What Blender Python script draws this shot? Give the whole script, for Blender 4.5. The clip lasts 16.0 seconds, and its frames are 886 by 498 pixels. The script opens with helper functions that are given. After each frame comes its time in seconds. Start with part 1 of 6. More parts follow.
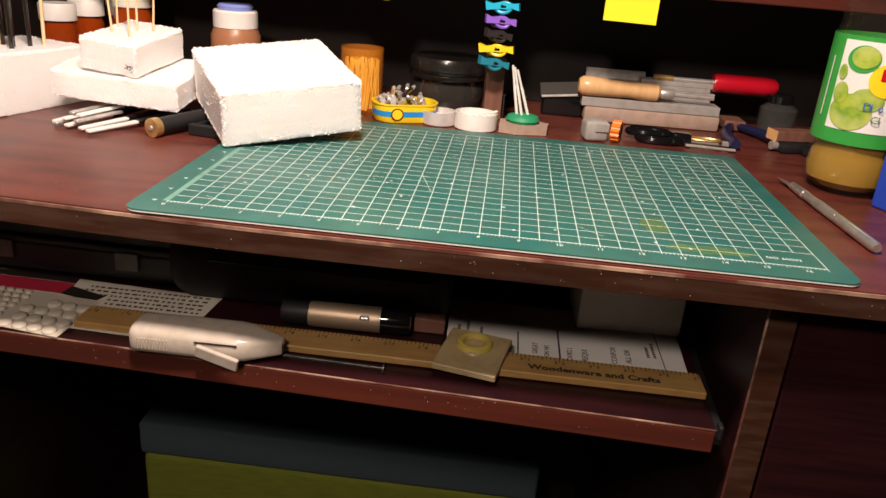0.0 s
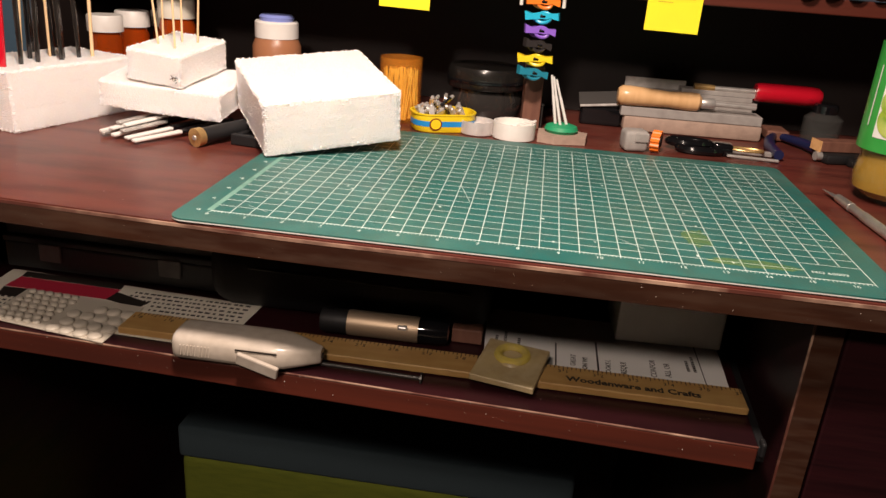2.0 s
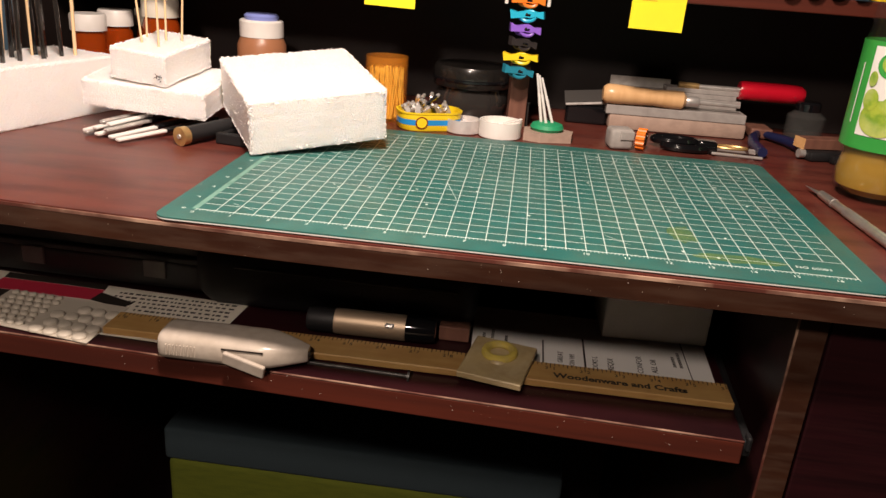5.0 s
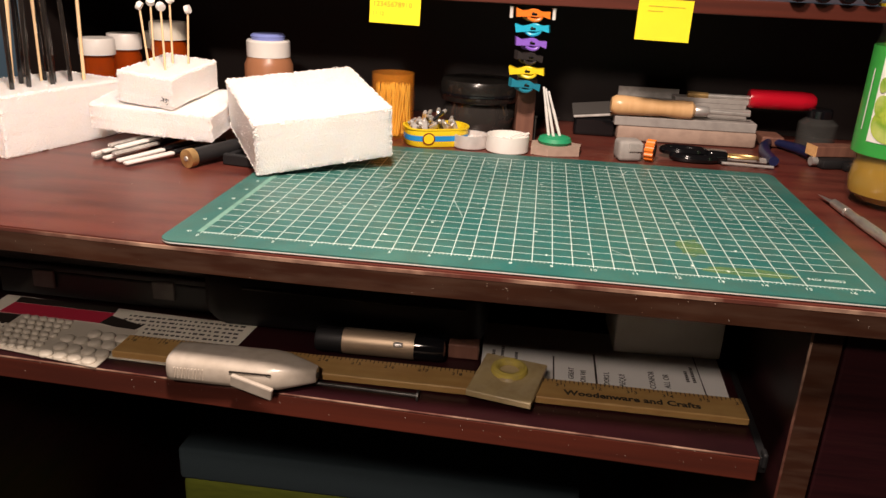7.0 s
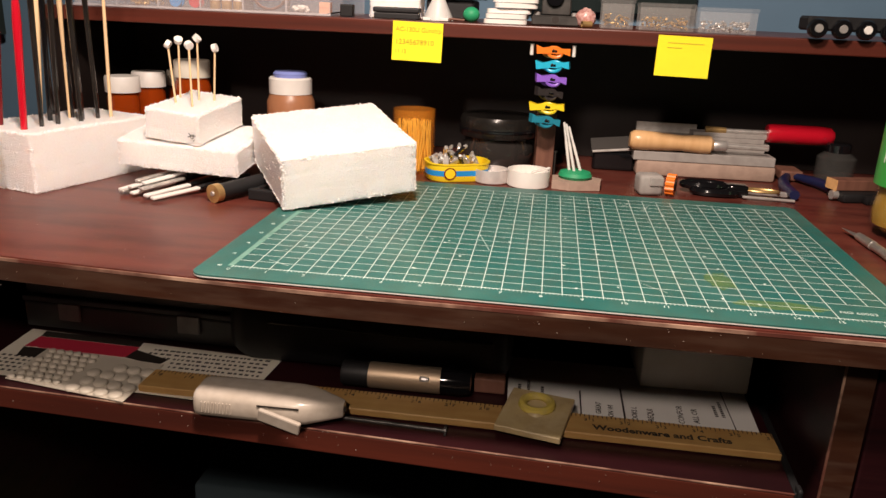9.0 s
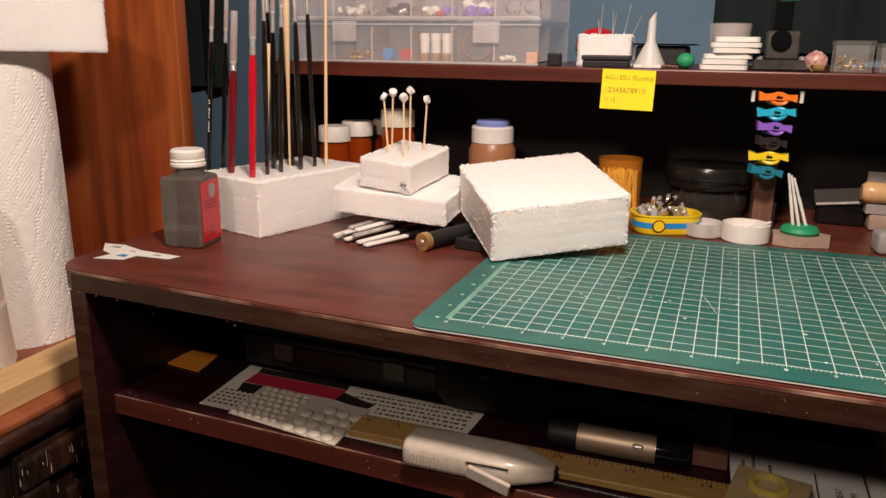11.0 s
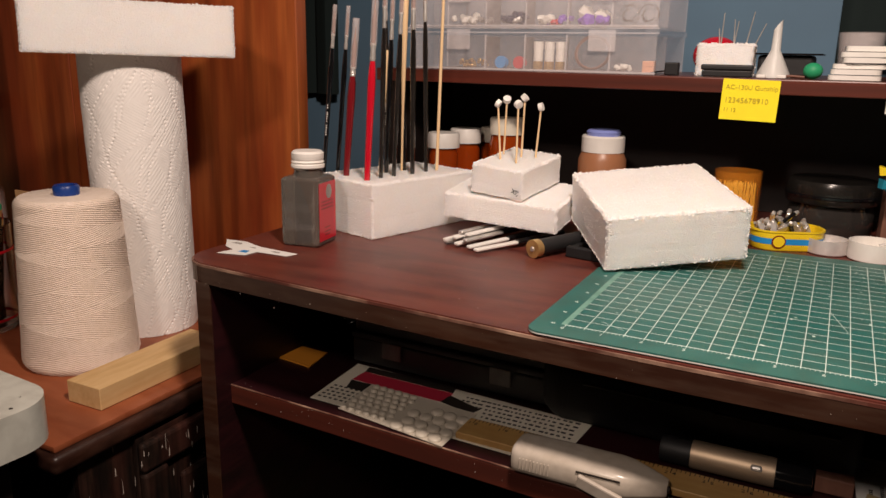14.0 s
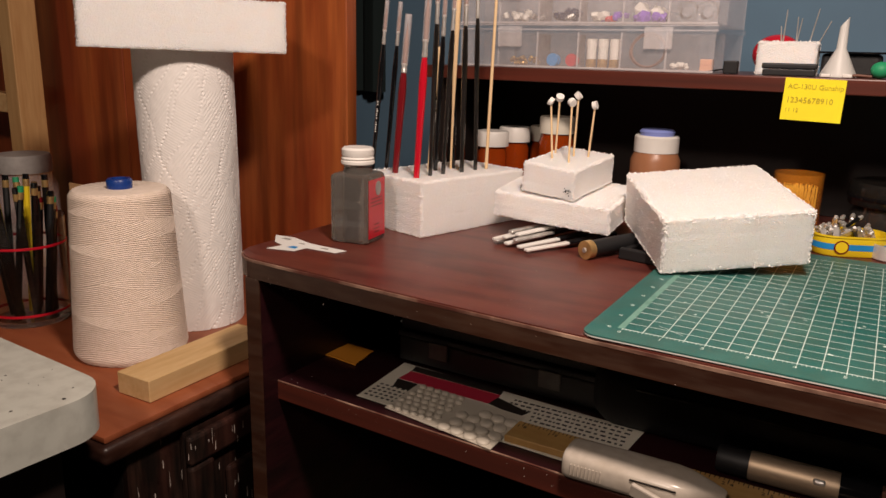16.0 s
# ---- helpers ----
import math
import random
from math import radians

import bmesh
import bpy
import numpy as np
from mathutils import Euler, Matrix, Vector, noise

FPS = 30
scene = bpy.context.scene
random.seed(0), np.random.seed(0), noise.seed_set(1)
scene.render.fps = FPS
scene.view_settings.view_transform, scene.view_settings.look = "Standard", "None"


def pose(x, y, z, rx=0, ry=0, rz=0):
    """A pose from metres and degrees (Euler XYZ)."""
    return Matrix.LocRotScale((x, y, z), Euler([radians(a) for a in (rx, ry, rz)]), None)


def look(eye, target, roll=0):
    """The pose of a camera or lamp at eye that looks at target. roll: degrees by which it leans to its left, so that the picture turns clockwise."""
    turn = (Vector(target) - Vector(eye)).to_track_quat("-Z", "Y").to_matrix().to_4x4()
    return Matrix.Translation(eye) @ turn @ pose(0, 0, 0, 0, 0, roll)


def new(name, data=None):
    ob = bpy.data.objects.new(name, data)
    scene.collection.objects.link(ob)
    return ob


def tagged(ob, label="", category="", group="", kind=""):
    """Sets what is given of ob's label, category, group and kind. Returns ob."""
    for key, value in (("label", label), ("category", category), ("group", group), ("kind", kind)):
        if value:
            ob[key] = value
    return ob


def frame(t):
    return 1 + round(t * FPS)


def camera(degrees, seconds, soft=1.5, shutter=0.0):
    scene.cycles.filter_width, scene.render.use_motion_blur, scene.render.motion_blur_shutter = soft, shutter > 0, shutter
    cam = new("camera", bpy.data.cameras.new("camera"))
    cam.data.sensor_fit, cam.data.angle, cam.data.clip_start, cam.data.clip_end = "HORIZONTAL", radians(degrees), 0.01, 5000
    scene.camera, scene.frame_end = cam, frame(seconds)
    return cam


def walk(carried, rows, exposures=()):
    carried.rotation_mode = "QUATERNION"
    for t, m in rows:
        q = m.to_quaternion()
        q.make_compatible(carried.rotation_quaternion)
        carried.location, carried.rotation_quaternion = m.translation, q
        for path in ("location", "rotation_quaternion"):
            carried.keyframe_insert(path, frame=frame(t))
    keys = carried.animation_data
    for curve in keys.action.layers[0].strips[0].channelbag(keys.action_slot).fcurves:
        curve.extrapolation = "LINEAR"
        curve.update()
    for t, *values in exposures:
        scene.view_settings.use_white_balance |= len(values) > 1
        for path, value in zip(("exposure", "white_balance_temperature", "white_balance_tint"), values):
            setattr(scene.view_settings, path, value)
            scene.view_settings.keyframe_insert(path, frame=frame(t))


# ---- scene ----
cam = camera(60.0, 16.0)
EXPOSURES = [(0, 0.04), (0.7, 0.03), (2, -0.07), (3, -0.09), (7, -0.02), (8.2, -0.05), (10.3, -0.33), (12, -0.65), (16, -0.65)]
PATH = [
    (0, (0.21, -0.457, 0.931), (0.092, 1.399, 0.195), 4.7),
    (0.5, (0.198, -0.455, 0.93), (0.059, 1.399, 0.194), 5.0),
    (1, (0.195, -0.451, 0.931), (-0.004, 1.397, 0.193), 5.0),
    (1.5, (0.2, -0.455, 0.933), (-0.02, 1.393, 0.2), 4.6),
    (2, (0.206, -0.457, 0.934), (0.0, 1.394, 0.207), 4.2),
    (2.5, (0.205, -0.459, 0.933), (0.023, 1.397, 0.209), 4.5),
    (3, (0.207, -0.455, 0.931), (0.029, 1.4, 0.206), 4.5),
    (3.5, (0.208, -0.454, 0.931), (0.04, 1.4, 0.2), 4.3),
    (4, (0.208, -0.458, 0.932), (0.039, 1.396, 0.201), 4.2),
    (6.5, (0.203, -0.454, 0.931), (0.025, 1.41, 0.228), 4.4),
    (7, (0.212, -0.452, 0.935), (-0.004, 1.41, 0.238), 2.7),
    (7.5, (0.209, -0.456, 0.934), (0.004, 1.413, 0.251), 2.9),
    (8, (0.209, -0.458, 0.935), (0.008, 1.416, 0.266), 2.8),
    (8.2, (0.209, -0.458, 0.934), (0.002, 1.418, 0.275), 2.6),
    (10.3, (0.167, -0.452, 0.935), (-0.285, 1.418, 0.386), 2.0),
    (10.5, (0.165, -0.456, 0.938), (-0.354, 1.398, 0.394), 1.5),
    (11, (0.159, -0.447, 0.938), (-0.508, 1.365, 0.418), 0.7),
    (11.5, (0.142, -0.447, 0.937), (-0.618, 1.332, 0.429), 1.0),
    (12, (0.137, -0.45, 0.936), (-0.695, 1.296, 0.428), 1.3),
    (12.5, (0.133, -0.456, 0.936), (-0.732, 1.278, 0.438), 1.6),
    (13, (0.132, -0.456, 0.936), (-0.745, 1.272, 0.439), 1.6),
    (13.5, (0.137, -0.455, 0.936), (-0.749, 1.267, 0.438), 1.0),
    (14, (0.142, -0.458, 0.933), (-0.737, 1.269, 0.439), 1.1),
    (14.5, (0.139, -0.46, 0.933), (-0.728, 1.272, 0.437), 1.1),
    (15, (0.143, -0.455, 0.934), (-0.741, 1.268, 0.437), 0.7),
    (15.5, (0.14, -0.461, 0.937), (-0.751, 1.259, 0.44), 1.0),
    (16, (0.129, -0.455, 0.93), (-0.837, 1.224, 0.433), 1.4),
]
walk(cam, [(t, look(eye, target, roll)) for t, eye, target, roll in PATH], EXPOSURES)

# ---- world, light ----
world = bpy.data.worlds.new("world")
scene.world = world
world.use_nodes = True
world.node_tree.nodes["Background"].inputs[0].default_value = (1.0, 0.72, 0.5, 1)
world.node_tree.nodes["Background"].inputs[1].default_value = 0.01


def lamp(name, kind, at, to, watts, color, size=0.1):
    d = bpy.data.lights.new(name, kind)
    d.energy, d.color = watts, color
    if kind == "AREA":
        d.shape, d.size = "DISK", size
    if kind in ("POINT", "SPOT"):
        d.shadow_soft_size = size
    ob = new(name, d)
    ob.matrix_world = look(at, to)
    return ob


lamp("near_bulb", "AREA", (0.14, -0.25, 1.39), (0.0, 0.15, 0.76), 10.9, (1.0, 0.80, 0.68), 0.09)
lamp("far_bulb", "AREA", (0.0, -1.15, 1.64), (0.05, 0.2, 0.68), 9.8, (1.0, 0.80, 0.68), 0.14)


# ---- materials ----
def mat(name, color, rough=0.5, metal=0.0, spots=(), bump=0.0, bscale=200.0, trans=0.0, ior=1.45, coat=0.0, sss=0.0, alpha=1.0):
    """spots: (colour, noise scale, amount, stretch) laid over one another."""
    m = bpy.data.materials.new(name)
    m.use_nodes = True
    nt = m.node_tree
    b = nt.nodes["Principled BSDF"]
    b.inputs["Base Color"].default_value = (*color, 1)
    b.inputs["Roughness"].default_value = rough
    b.inputs["Metallic"].default_value = metal
    b.inputs["IOR"].default_value = ior
    b.inputs["Transmission Weight"].default_value = trans
    b.inputs["Coat Weight"].default_value = coat
    b.inputs["Alpha"].default_value = alpha
    if sss:
        b.inputs["Subsurface Weight"].default_value = sss
        b.inputs["Subsurface Scale"].default_value = 0.01
    tc = nt.nodes.new("ShaderNodeTexCoord")
    last = None
    for colr, scale, amount, stretch in spots:
        mp = nt.nodes.new("ShaderNodeMapping")
        mp.inputs["Scale"].default_value = stretch
        nt.links.new(tc.outputs["Object"], mp.inputs[0])
        n = nt.nodes.new("ShaderNodeTexNoise")
        n.inputs["Scale"].default_value = scale
        n.inputs["Detail"].default_value = 5
        nt.links.new(mp.outputs[0], n.inputs["Vector"])
        r = nt.nodes.new("ShaderNodeMapRange")
        r.inputs[1].default_value, r.inputs[2].default_value = 0.42, 0.66
        r.inputs[4].default_value = amount
        nt.links.new(n.outputs[0], r.inputs[0])
        mx = nt.nodes.new("ShaderNodeMix")
        mx.data_type = "RGBA"
        nt.links.new(r.outputs[0], mx.inputs[0])
        if last:
            nt.links.new(last, mx.inputs[6])
        else:
            mx.inputs[6].default_value = (*color, 1)
        mx.inputs[7].default_value = (*colr, 1)
        last = mx.outputs[2]
    if last:
        nt.links.new(last, b.inputs["Base Color"])
    if bump:
        n = nt.nodes.new("ShaderNodeTexNoise")
        n.inputs["Scale"].default_value = bscale
        n.inputs["Detail"].default_value = 4
        nt.links.new(tc.outputs["Object"], n.inputs["Vector"])
        bp = nt.nodes.new("ShaderNodeBump")
        bp.inputs["Strength"].default_value = bump
        bp.inputs["Distance"].default_value = 0.001
        nt.links.new(n.outputs[0], bp.inputs["Height"])
        nt.links.new(bp.outputs[0], b.inputs["Normal"])
    return m


M_DESK = mat("mahogany_top", (0.125, 0.030, 0.021), 0.36, spots=[((0.055, 0.012, 0.010), 9, 0.8, (1, 6, 1)), ((0.16, 0.06, 0.04), 40, 0.25, (1, 1, 1))], bump=0.06, bscale=300)
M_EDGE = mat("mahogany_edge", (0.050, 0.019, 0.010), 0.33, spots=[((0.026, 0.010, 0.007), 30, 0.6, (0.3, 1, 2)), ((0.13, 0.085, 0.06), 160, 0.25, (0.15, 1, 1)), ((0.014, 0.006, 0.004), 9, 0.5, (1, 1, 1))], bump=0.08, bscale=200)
M_TRAY = mat("mahogany_tray", (0.11, 0.024, 0.014), 0.36, spots=[((0.05, 0.014, 0.01), 14, 0.8, (0.2, 5, 5))], bump=0.05)
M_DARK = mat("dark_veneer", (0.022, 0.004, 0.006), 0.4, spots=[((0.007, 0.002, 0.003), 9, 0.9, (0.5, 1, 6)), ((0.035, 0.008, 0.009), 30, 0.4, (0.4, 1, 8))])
# Near-black wood; on recessed panels the shade is put into this colour.
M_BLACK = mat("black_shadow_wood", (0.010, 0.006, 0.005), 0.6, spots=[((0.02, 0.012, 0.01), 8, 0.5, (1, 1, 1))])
M_PANEL = mat("red_pine_panel", (0.42, 0.085, 0.024), 0.33, spots=[((0.15, 0.022, 0.010), 3.2, 0.75, (1.6, 1.6, 0.5)), ((0.58, 0.20, 0.05), 5, 0.55, (2.4, 2.4, 0.6)), ((0.08, 0.016, 0.008), 14, 0.6, (3, 3, 0.22)), ((0.24, 0.04, 0.014), 60, 0.3, (3, 3, 0.15))], bump=0.1, bscale=60, coat=0.25)
M_BLUE = mat("blue_wall_paint", (0.14, 0.25, 0.36), 0.75, spots=[((0.12, 0.20, 0.29), 6, 0.5, (1, 1, 1))], bump=0.1, bscale=300)
def foam_material():
    """Closed-cell packing foam: translucent, with small glinting cells."""
    m = mat("white_foam", (0.95, 0.915, 0.90), 0.38, spots=[((0.90, 0.86, 0.84), 45, 0.4, (1, 1, 1)), ((0.88, 0.85, 0.83), 600, 0.45, (1, 1, 1))], sss=1.0)
    nt = m.node_tree
    b = nt.nodes["Principled BSDF"]
    b.inputs["Subsurface Radius"].default_value = (1.0, 0.9, 0.82)
    b.inputs["Subsurface Scale"].default_value = 0.008
    tc = nt.nodes.new("ShaderNodeTexCoord")
    v = nt.nodes.new("ShaderNodeTexVoronoi")
    v.inputs["Scale"].default_value = 800
    v.inputs["Randomness"].default_value = 1.0
    n = nt.nodes.new("ShaderNodeTexNoise")
    n.inputs["Scale"].default_value = 1500
    n.inputs["Detail"].default_value = 3
    nt.links.new(tc.outputs["Object"], v.inputs["Vector"])
    nt.links.new(tc.outputs["Object"], n.inputs["Vector"])
    a = nt.nodes.new("ShaderNodeMath")
    a.operation = "ADD"
    nt.links.new(v.outputs["Distance"], a.inputs[0])
    nt.links.new(n.outputs[0], a.inputs[1])
    bp = nt.nodes.new("ShaderNodeBump")
    bp.inputs["Strength"].default_value = 0.7
    bp.inputs["Distance"].default_value = 0.0006
    nt.links.new(a.outputs[0], bp.inputs["Height"])
    nt.links.new(bp.outputs[0], b.inputs["Normal"])
    r = nt.nodes.new("ShaderNodeMapRange")
    r.inputs[3].default_value, r.inputs[4].default_value = 0.22, 0.6
    nt.links.new(n.outputs[0], r.inputs[0])
    nt.links.new(r.outputs[0], b.inputs["Roughness"])
    return m


M_FOAM = foam_material()
M_CRUMB = mat("foam_crumbs", (0.97, 0.94, 0.92), 0.42)
M_GREEN = mat("mat_green", (0.020, 0.125, 0.112), 0.42, spots=[((0.075, 0.185, 0.155), 11, 0.5, (1, 1, 1)), ((0.05, 0.08, 0.06), 60, 0.3, (1, 1, 1))], bump=0.15, bscale=900)
M_LINE = mat("mat_print", (0.72, 0.82, 0.77), 0.5, spots=[((0.38, 0.56, 0.50), 60, 0.5, (1, 1, 1))])


# ---- building helpers ----
def part(name, bm, material, parent=None, label="", smooth=False):
    me = bpy.data.meshes.new(name)
    bm.to_mesh(me)
    bm.free()
    me.materials.append(material)
    if smooth:
        for p in me.polygons:
            p.use_smooth = True
        me.set_sharp_from_angle(angle=radians(40))
    ob = new(name, me)
    if parent is not None:
        ob.parent = parent
    if label:
        ob["label"] = label
    return ob


def thing(name, m, label, category, group="", kind=""):
    ob = new(name)
    ob.empty_display_size = 0.02
    ob.matrix_world = m
    return tagged(ob, label, category, group, kind)


def box(x0, x1, y0, y1, z0, z1, bevel=0.0, seg=2, bm=None):
    out = bm or bmesh.new()
    r = bmesh.ops.create_cube(out, size=1, matrix=Matrix.LocRotScale(((x0 + x1) / 2, (y0 + y1) / 2, (z0 + z1) / 2), None, (x1 - x0, y1 - y0, z1 - z0)))
    if bevel:
        es = {e for v in r["verts"] for e in v.link_edges}
        bmesh.ops.bevel(out, geom=list(es), offset=bevel, segments=seg, affect="EDGES", profile=0.5)
    return out


def lathe(profile, seg=32, bm=None, m=None):
    """Turns (radius, height) pairs round z; a radius of 0 closes the end."""
    out = bm or bmesh.new()
    m = m or Matrix()
    rings = []
    for r, z in profile:
        if r <= 1e-6:
            rings.append([out.verts.new(m @ Vector((0, 0, z)))])
        else:
            rings.append([out.verts.new(m @ Vector((r * math.cos(2 * math.pi * i / seg), r * math.sin(2 * math.pi * i / seg), z))) for i in range(seg)])
    for a, b in zip(rings, rings[1:]):
        for i in range(seg):
            j = (i + 1) % seg
            vs = [a[i % len(a)], a[j % len(a)], b[j % len(b)], b[i % len(b)]]
            vs = list(dict.fromkeys(vs))
            if len(vs) > 2:
                out.faces.new(vs)
    return out


def rod(p, q, r0, r1=None, seg=10, bm=None):
    p, q = Vector(p), Vector(q)
    r1 = r0 if r1 is None else r1
    m = Matrix.Translation(p) @ (q - p).to_track_quat("Z", "Y").to_matrix().to_4x4()
    n = (q - p).length
    return lathe([(0, 0), (r0, 0), (r1, n), (0, n)], seg, bm, m)


def outline(points, z0, z1, bm=None):
    """A prism over a flat outline."""
    out = bm or bmesh.new()
    lo = [out.verts.new((x, y, z0)) for x, y in points]
    hi = [out.verts.new((x, y, z1)) for x, y in points]
    out.faces.new(list(reversed(lo)))
    out.faces.new(hi)
    n = len(points)
    for i in range(n):
        out.faces.new((lo[i], lo[(i + 1) % n], hi[(i + 1) % n], hi[i]))
    return out


def rounded(x0, x1, y0, y1, radii, seg=6):
    """Corner points of a rectangle with its own radius at each corner, from the lower left round."""
    pts = []
    for (cx, cy, a), r in zip(((x0, y0, 180), (x1, y0, 270), (x1, y1, 0), (x0, y1, 90)), radii):
        ox = cx + (r if cx == x0 else -r)
        oy = cy + (r if cy == y0 else -r)
        for i in range(seg + 1):
            t = radians(a + 90 * i / seg)
            pts.append((ox + r * math.cos(t), oy + r * math.sin(t)))
    return pts


def bevel_all(bm, offset, seg=2, angle=40):
    es = [e for e in bm.edges if len(e.link_faces) == 2 and e.calc_face_angle(0) > radians(angle)]
    bmesh.ops.bevel(bm, geom=es, offset=offset, segments=seg, affect="EDGES", profile=0.5)
    return bm


IN = 0.0254
TOP = 0.76
TRAY = 0.645

M_WORN = mat("worn_edge", (0.11, 0.034, 0.024), 0.5, spots=[((0.62, 0.42, 0.30), 38, 0.75, (0.5, 0.2, 0.2)), ((0.06, 0.02, 0.015), 120, 0.6, (0.4, 1, 1))])
M_CREAM = mat("cream_card", (0.70, 0.66, 0.56), 0.7, spots=[((0.55, 0.50, 0.40), 30, 0.4, (1, 1, 1))])
M_CLEAR = mat("frosted_clear_plastic", (1.0, 0.91, 0.90), 0.16, alpha=0.12)
M_RIM = mat("clear_plastic_edge", (0.90, 0.86, 0.88), 0.2, alpha=0.28)
M_BGLASS = mat("bottle_glass", (0.10, 0.10, 0.095), 0.03, alpha=0.25)
M_GLASS = mat("clear_glass", (0.95, 0.96, 0.95), 0.03, trans=1.0, ior=1.25)
M_AMBER = mat("amber_plastic", (0.55, 0.085, 0.010), 0.06, trans=0.55, ior=1.4)
M_ORANGE_T = mat("orange_clear_plastic", (0.85, 0.30, 0.03), 0.10, alpha=0.15)
M_CAP = mat("white_cap", (0.80, 0.78, 0.74), 0.38, spots=[((0.62, 0.58, 0.52), 40, 0.3, (1, 1, 1))])
M_LIDBLUE = mat("periwinkle_lid", (0.22, 0.27, 0.62), 0.45)
M_STEEL = mat("steel", (0.68, 0.66, 0.63), 0.36, 0.65, spots=[((0.38, 0.36, 0.34), 90, 0.5, (1, 1, 1))])
M_BRASS = mat("brass", (0.66, 0.44, 0.18), 0.35, 0.7, spots=[((0.30, 0.18, 0.08), 120, 0.5, (1, 1, 1))])
M_BLACKP = mat("black_plastic", (0.006, 0.006, 0.007), 0.09, coat=0.4)
M_BLACKM = mat("matt_black", (0.010, 0.010, 0.011), 0.55, bump=0.2, bscale=150)
M_YELLOW = mat("yellow_paint", (0.85, 0.62, 0.02), 0.3)
M_NOTE = mat("yellow_note_paper", (0.90, 0.76, 0.02), 0.8, spots=[((0.82, 0.66, 0.02), 25, 0.5, (1, 1, 1))])
M_INK = mat("faded_ink", (0.46, 0.36, 0.03), 0.8)
M_FADED = mat("very_faded_ink", (0.60, 0.48, 0.03), 0.8)
M_RED = mat("red_plastic", (0.52, 0.007, 0.022), 0.22, coat=0.3)
M_DRED = mat("dark_red_lacquer", (0.16, 0.008, 0.012), 0.2)
M_BLUEP = mat("blue_paint", (0.02, 0.25, 0.60), 0.35)
M_BIRCH = mat("varnished_birch", (0.72, 0.45, 0.22), 0.28, spots=[((0.58, 0.33, 0.14), 12, 0.6, (1, 8, 8))])
M_PINE = mat("bare_pine", (0.66, 0.44, 0.20), 0.6, spots=[((0.50, 0.26, 0.10), 10, 0.7, (8, 1, 8)), ((0.78, 0.50, 0.25), 30, 0.4, (8, 1, 8))], bump=0.1)
M_POST = mat("bare_pine_post", (0.60, 0.36, 0.15), 0.6, spots=[((0.48, 0.25, 0.09), 8, 0.6, (9, 9, 0.5)), ((0.70, 0.45, 0.21), 30, 0.4, (8, 8, 0.6))], bump=0.1)
M_RULE = mat("yardstick_wood", (0.45, 0.28, 0.10), 0.45, spots=[((0.38, 0.20, 0.06), 14, 0.6, (1, 10, 10)), ((0.25, 0.12, 0.04), 60, 0.25, (1, 1, 1))])
M_PRINT = mat("black_print", (0.02, 0.015, 0.012), 0.6)
M_PAPER = mat("white_paper", (0.74, 0.73, 0.70), 0.8, spots=[((0.62, 0.60, 0.55), 20, 0.3, (1, 1, 1))])
M_GREY = mat("grey_stone", (0.34, 0.32, 0.30), 0.7, spots=[((0.22, 0.20, 0.19), 80, 0.5, (1, 1, 1))], bump=0.2)
M_TAN = mat("tan_stone", (0.40, 0.29, 0.23), 0.75, spots=[((0.28, 0.20, 0.16), 90, 0.5, (1, 1, 1))], bump=0.3)
M_PUTTY = mat("green_putty", (0.02, 0.30, 0.13), 0.55, bump=0.3, bscale=120)
M_ORANGE = mat("orange_plastic", (0.85, 0.20, 0.02), 0.35)
M_TEAL = mat("teal_plastic", (0.02, 0.42, 0.62), 0.35)
M_TEAL2 = mat("dark_teal_plastic", (0.02, 0.22, 0.32), 0.35)
M_PURPLE = mat("purple_plastic", (0.26, 0.12, 0.60), 0.35)
M_CLIPBLACK = mat("charcoal_plastic", (0.03, 0.025, 0.025), 0.4)
M_STICK = mat("brown_stick_wood", (0.20, 0.09, 0.06), 0.6, spots=[((0.12, 0.05, 0.035), 20, 0.7, (6, 6, 0.6))])
M_SWAB = mat("pale_bamboo", (0.78, 0.56, 0.32), 0.6)
M_TOWEL = mat("paper_towel", (0.92, 0.89, 0.86), 0.9, bump=0.12, bscale=900)
M_TWINE = mat("cotton_twine", (0.90, 0.765, 0.66), 0.9, spots=[((0.80, 0.67, 0.54), 200, 0.5, (1, 1, 1))], bump=0.4, bscale=1500)
M_ENAMEL = mat("chipped_enamel", (0.62, 0.63, 0.57), 0.3, spots=[((0.42, 0.43, 0.38), 8, 0.5, (1, 1, 1)), ((0.10, 0.08, 0.06), 70, 0.18, (1, 1, 1))])
M_CABTOP = mat("redwood_top", (0.30, 0.085, 0.035), 0.35, spots=[((0.20, 0.05, 0.02), 8, 0.7, (1, 4, 1)), ((0.38, 0.13, 0.06), 30, 0.3, (1, 3, 1))])
M_CABEDGE = mat("dark_moulding_edge", (0.035, 0.012, 0.007), 0.4, spots=[((0.012, 0.006, 0.005), 20, 0.7, (1, 1, 1)), ((0.10, 0.05, 0.035), 130, 0.3, (0.4, 0.4, 1))], bump=0.3, bscale=120)
M_DISTRESS = mat("distressed_paint", (0.014, 0.009, 0.007), 0.42, spots=[((0.05, 0.024, 0.017), 30, 0.7, (3, 3, 0.5)), ((0.004, 0.003, 0.003), 60, 0.7, (4, 4, 0.25)), ((0.10, 0.028, 0.020), 18, 0.35, (1.5, 1.5, 0.6))], bump=0.6, bscale=90)
M_DULLW = mat("yellowed_plastic", (0.52, 0.465, 0.40), 0.22, spots=[((0.50, 0.43, 0.34), 30, 0.5, (1, 1, 1)), ((0.15, 0.10, 0.07), 110, 0.16, (1, 1, 1))])
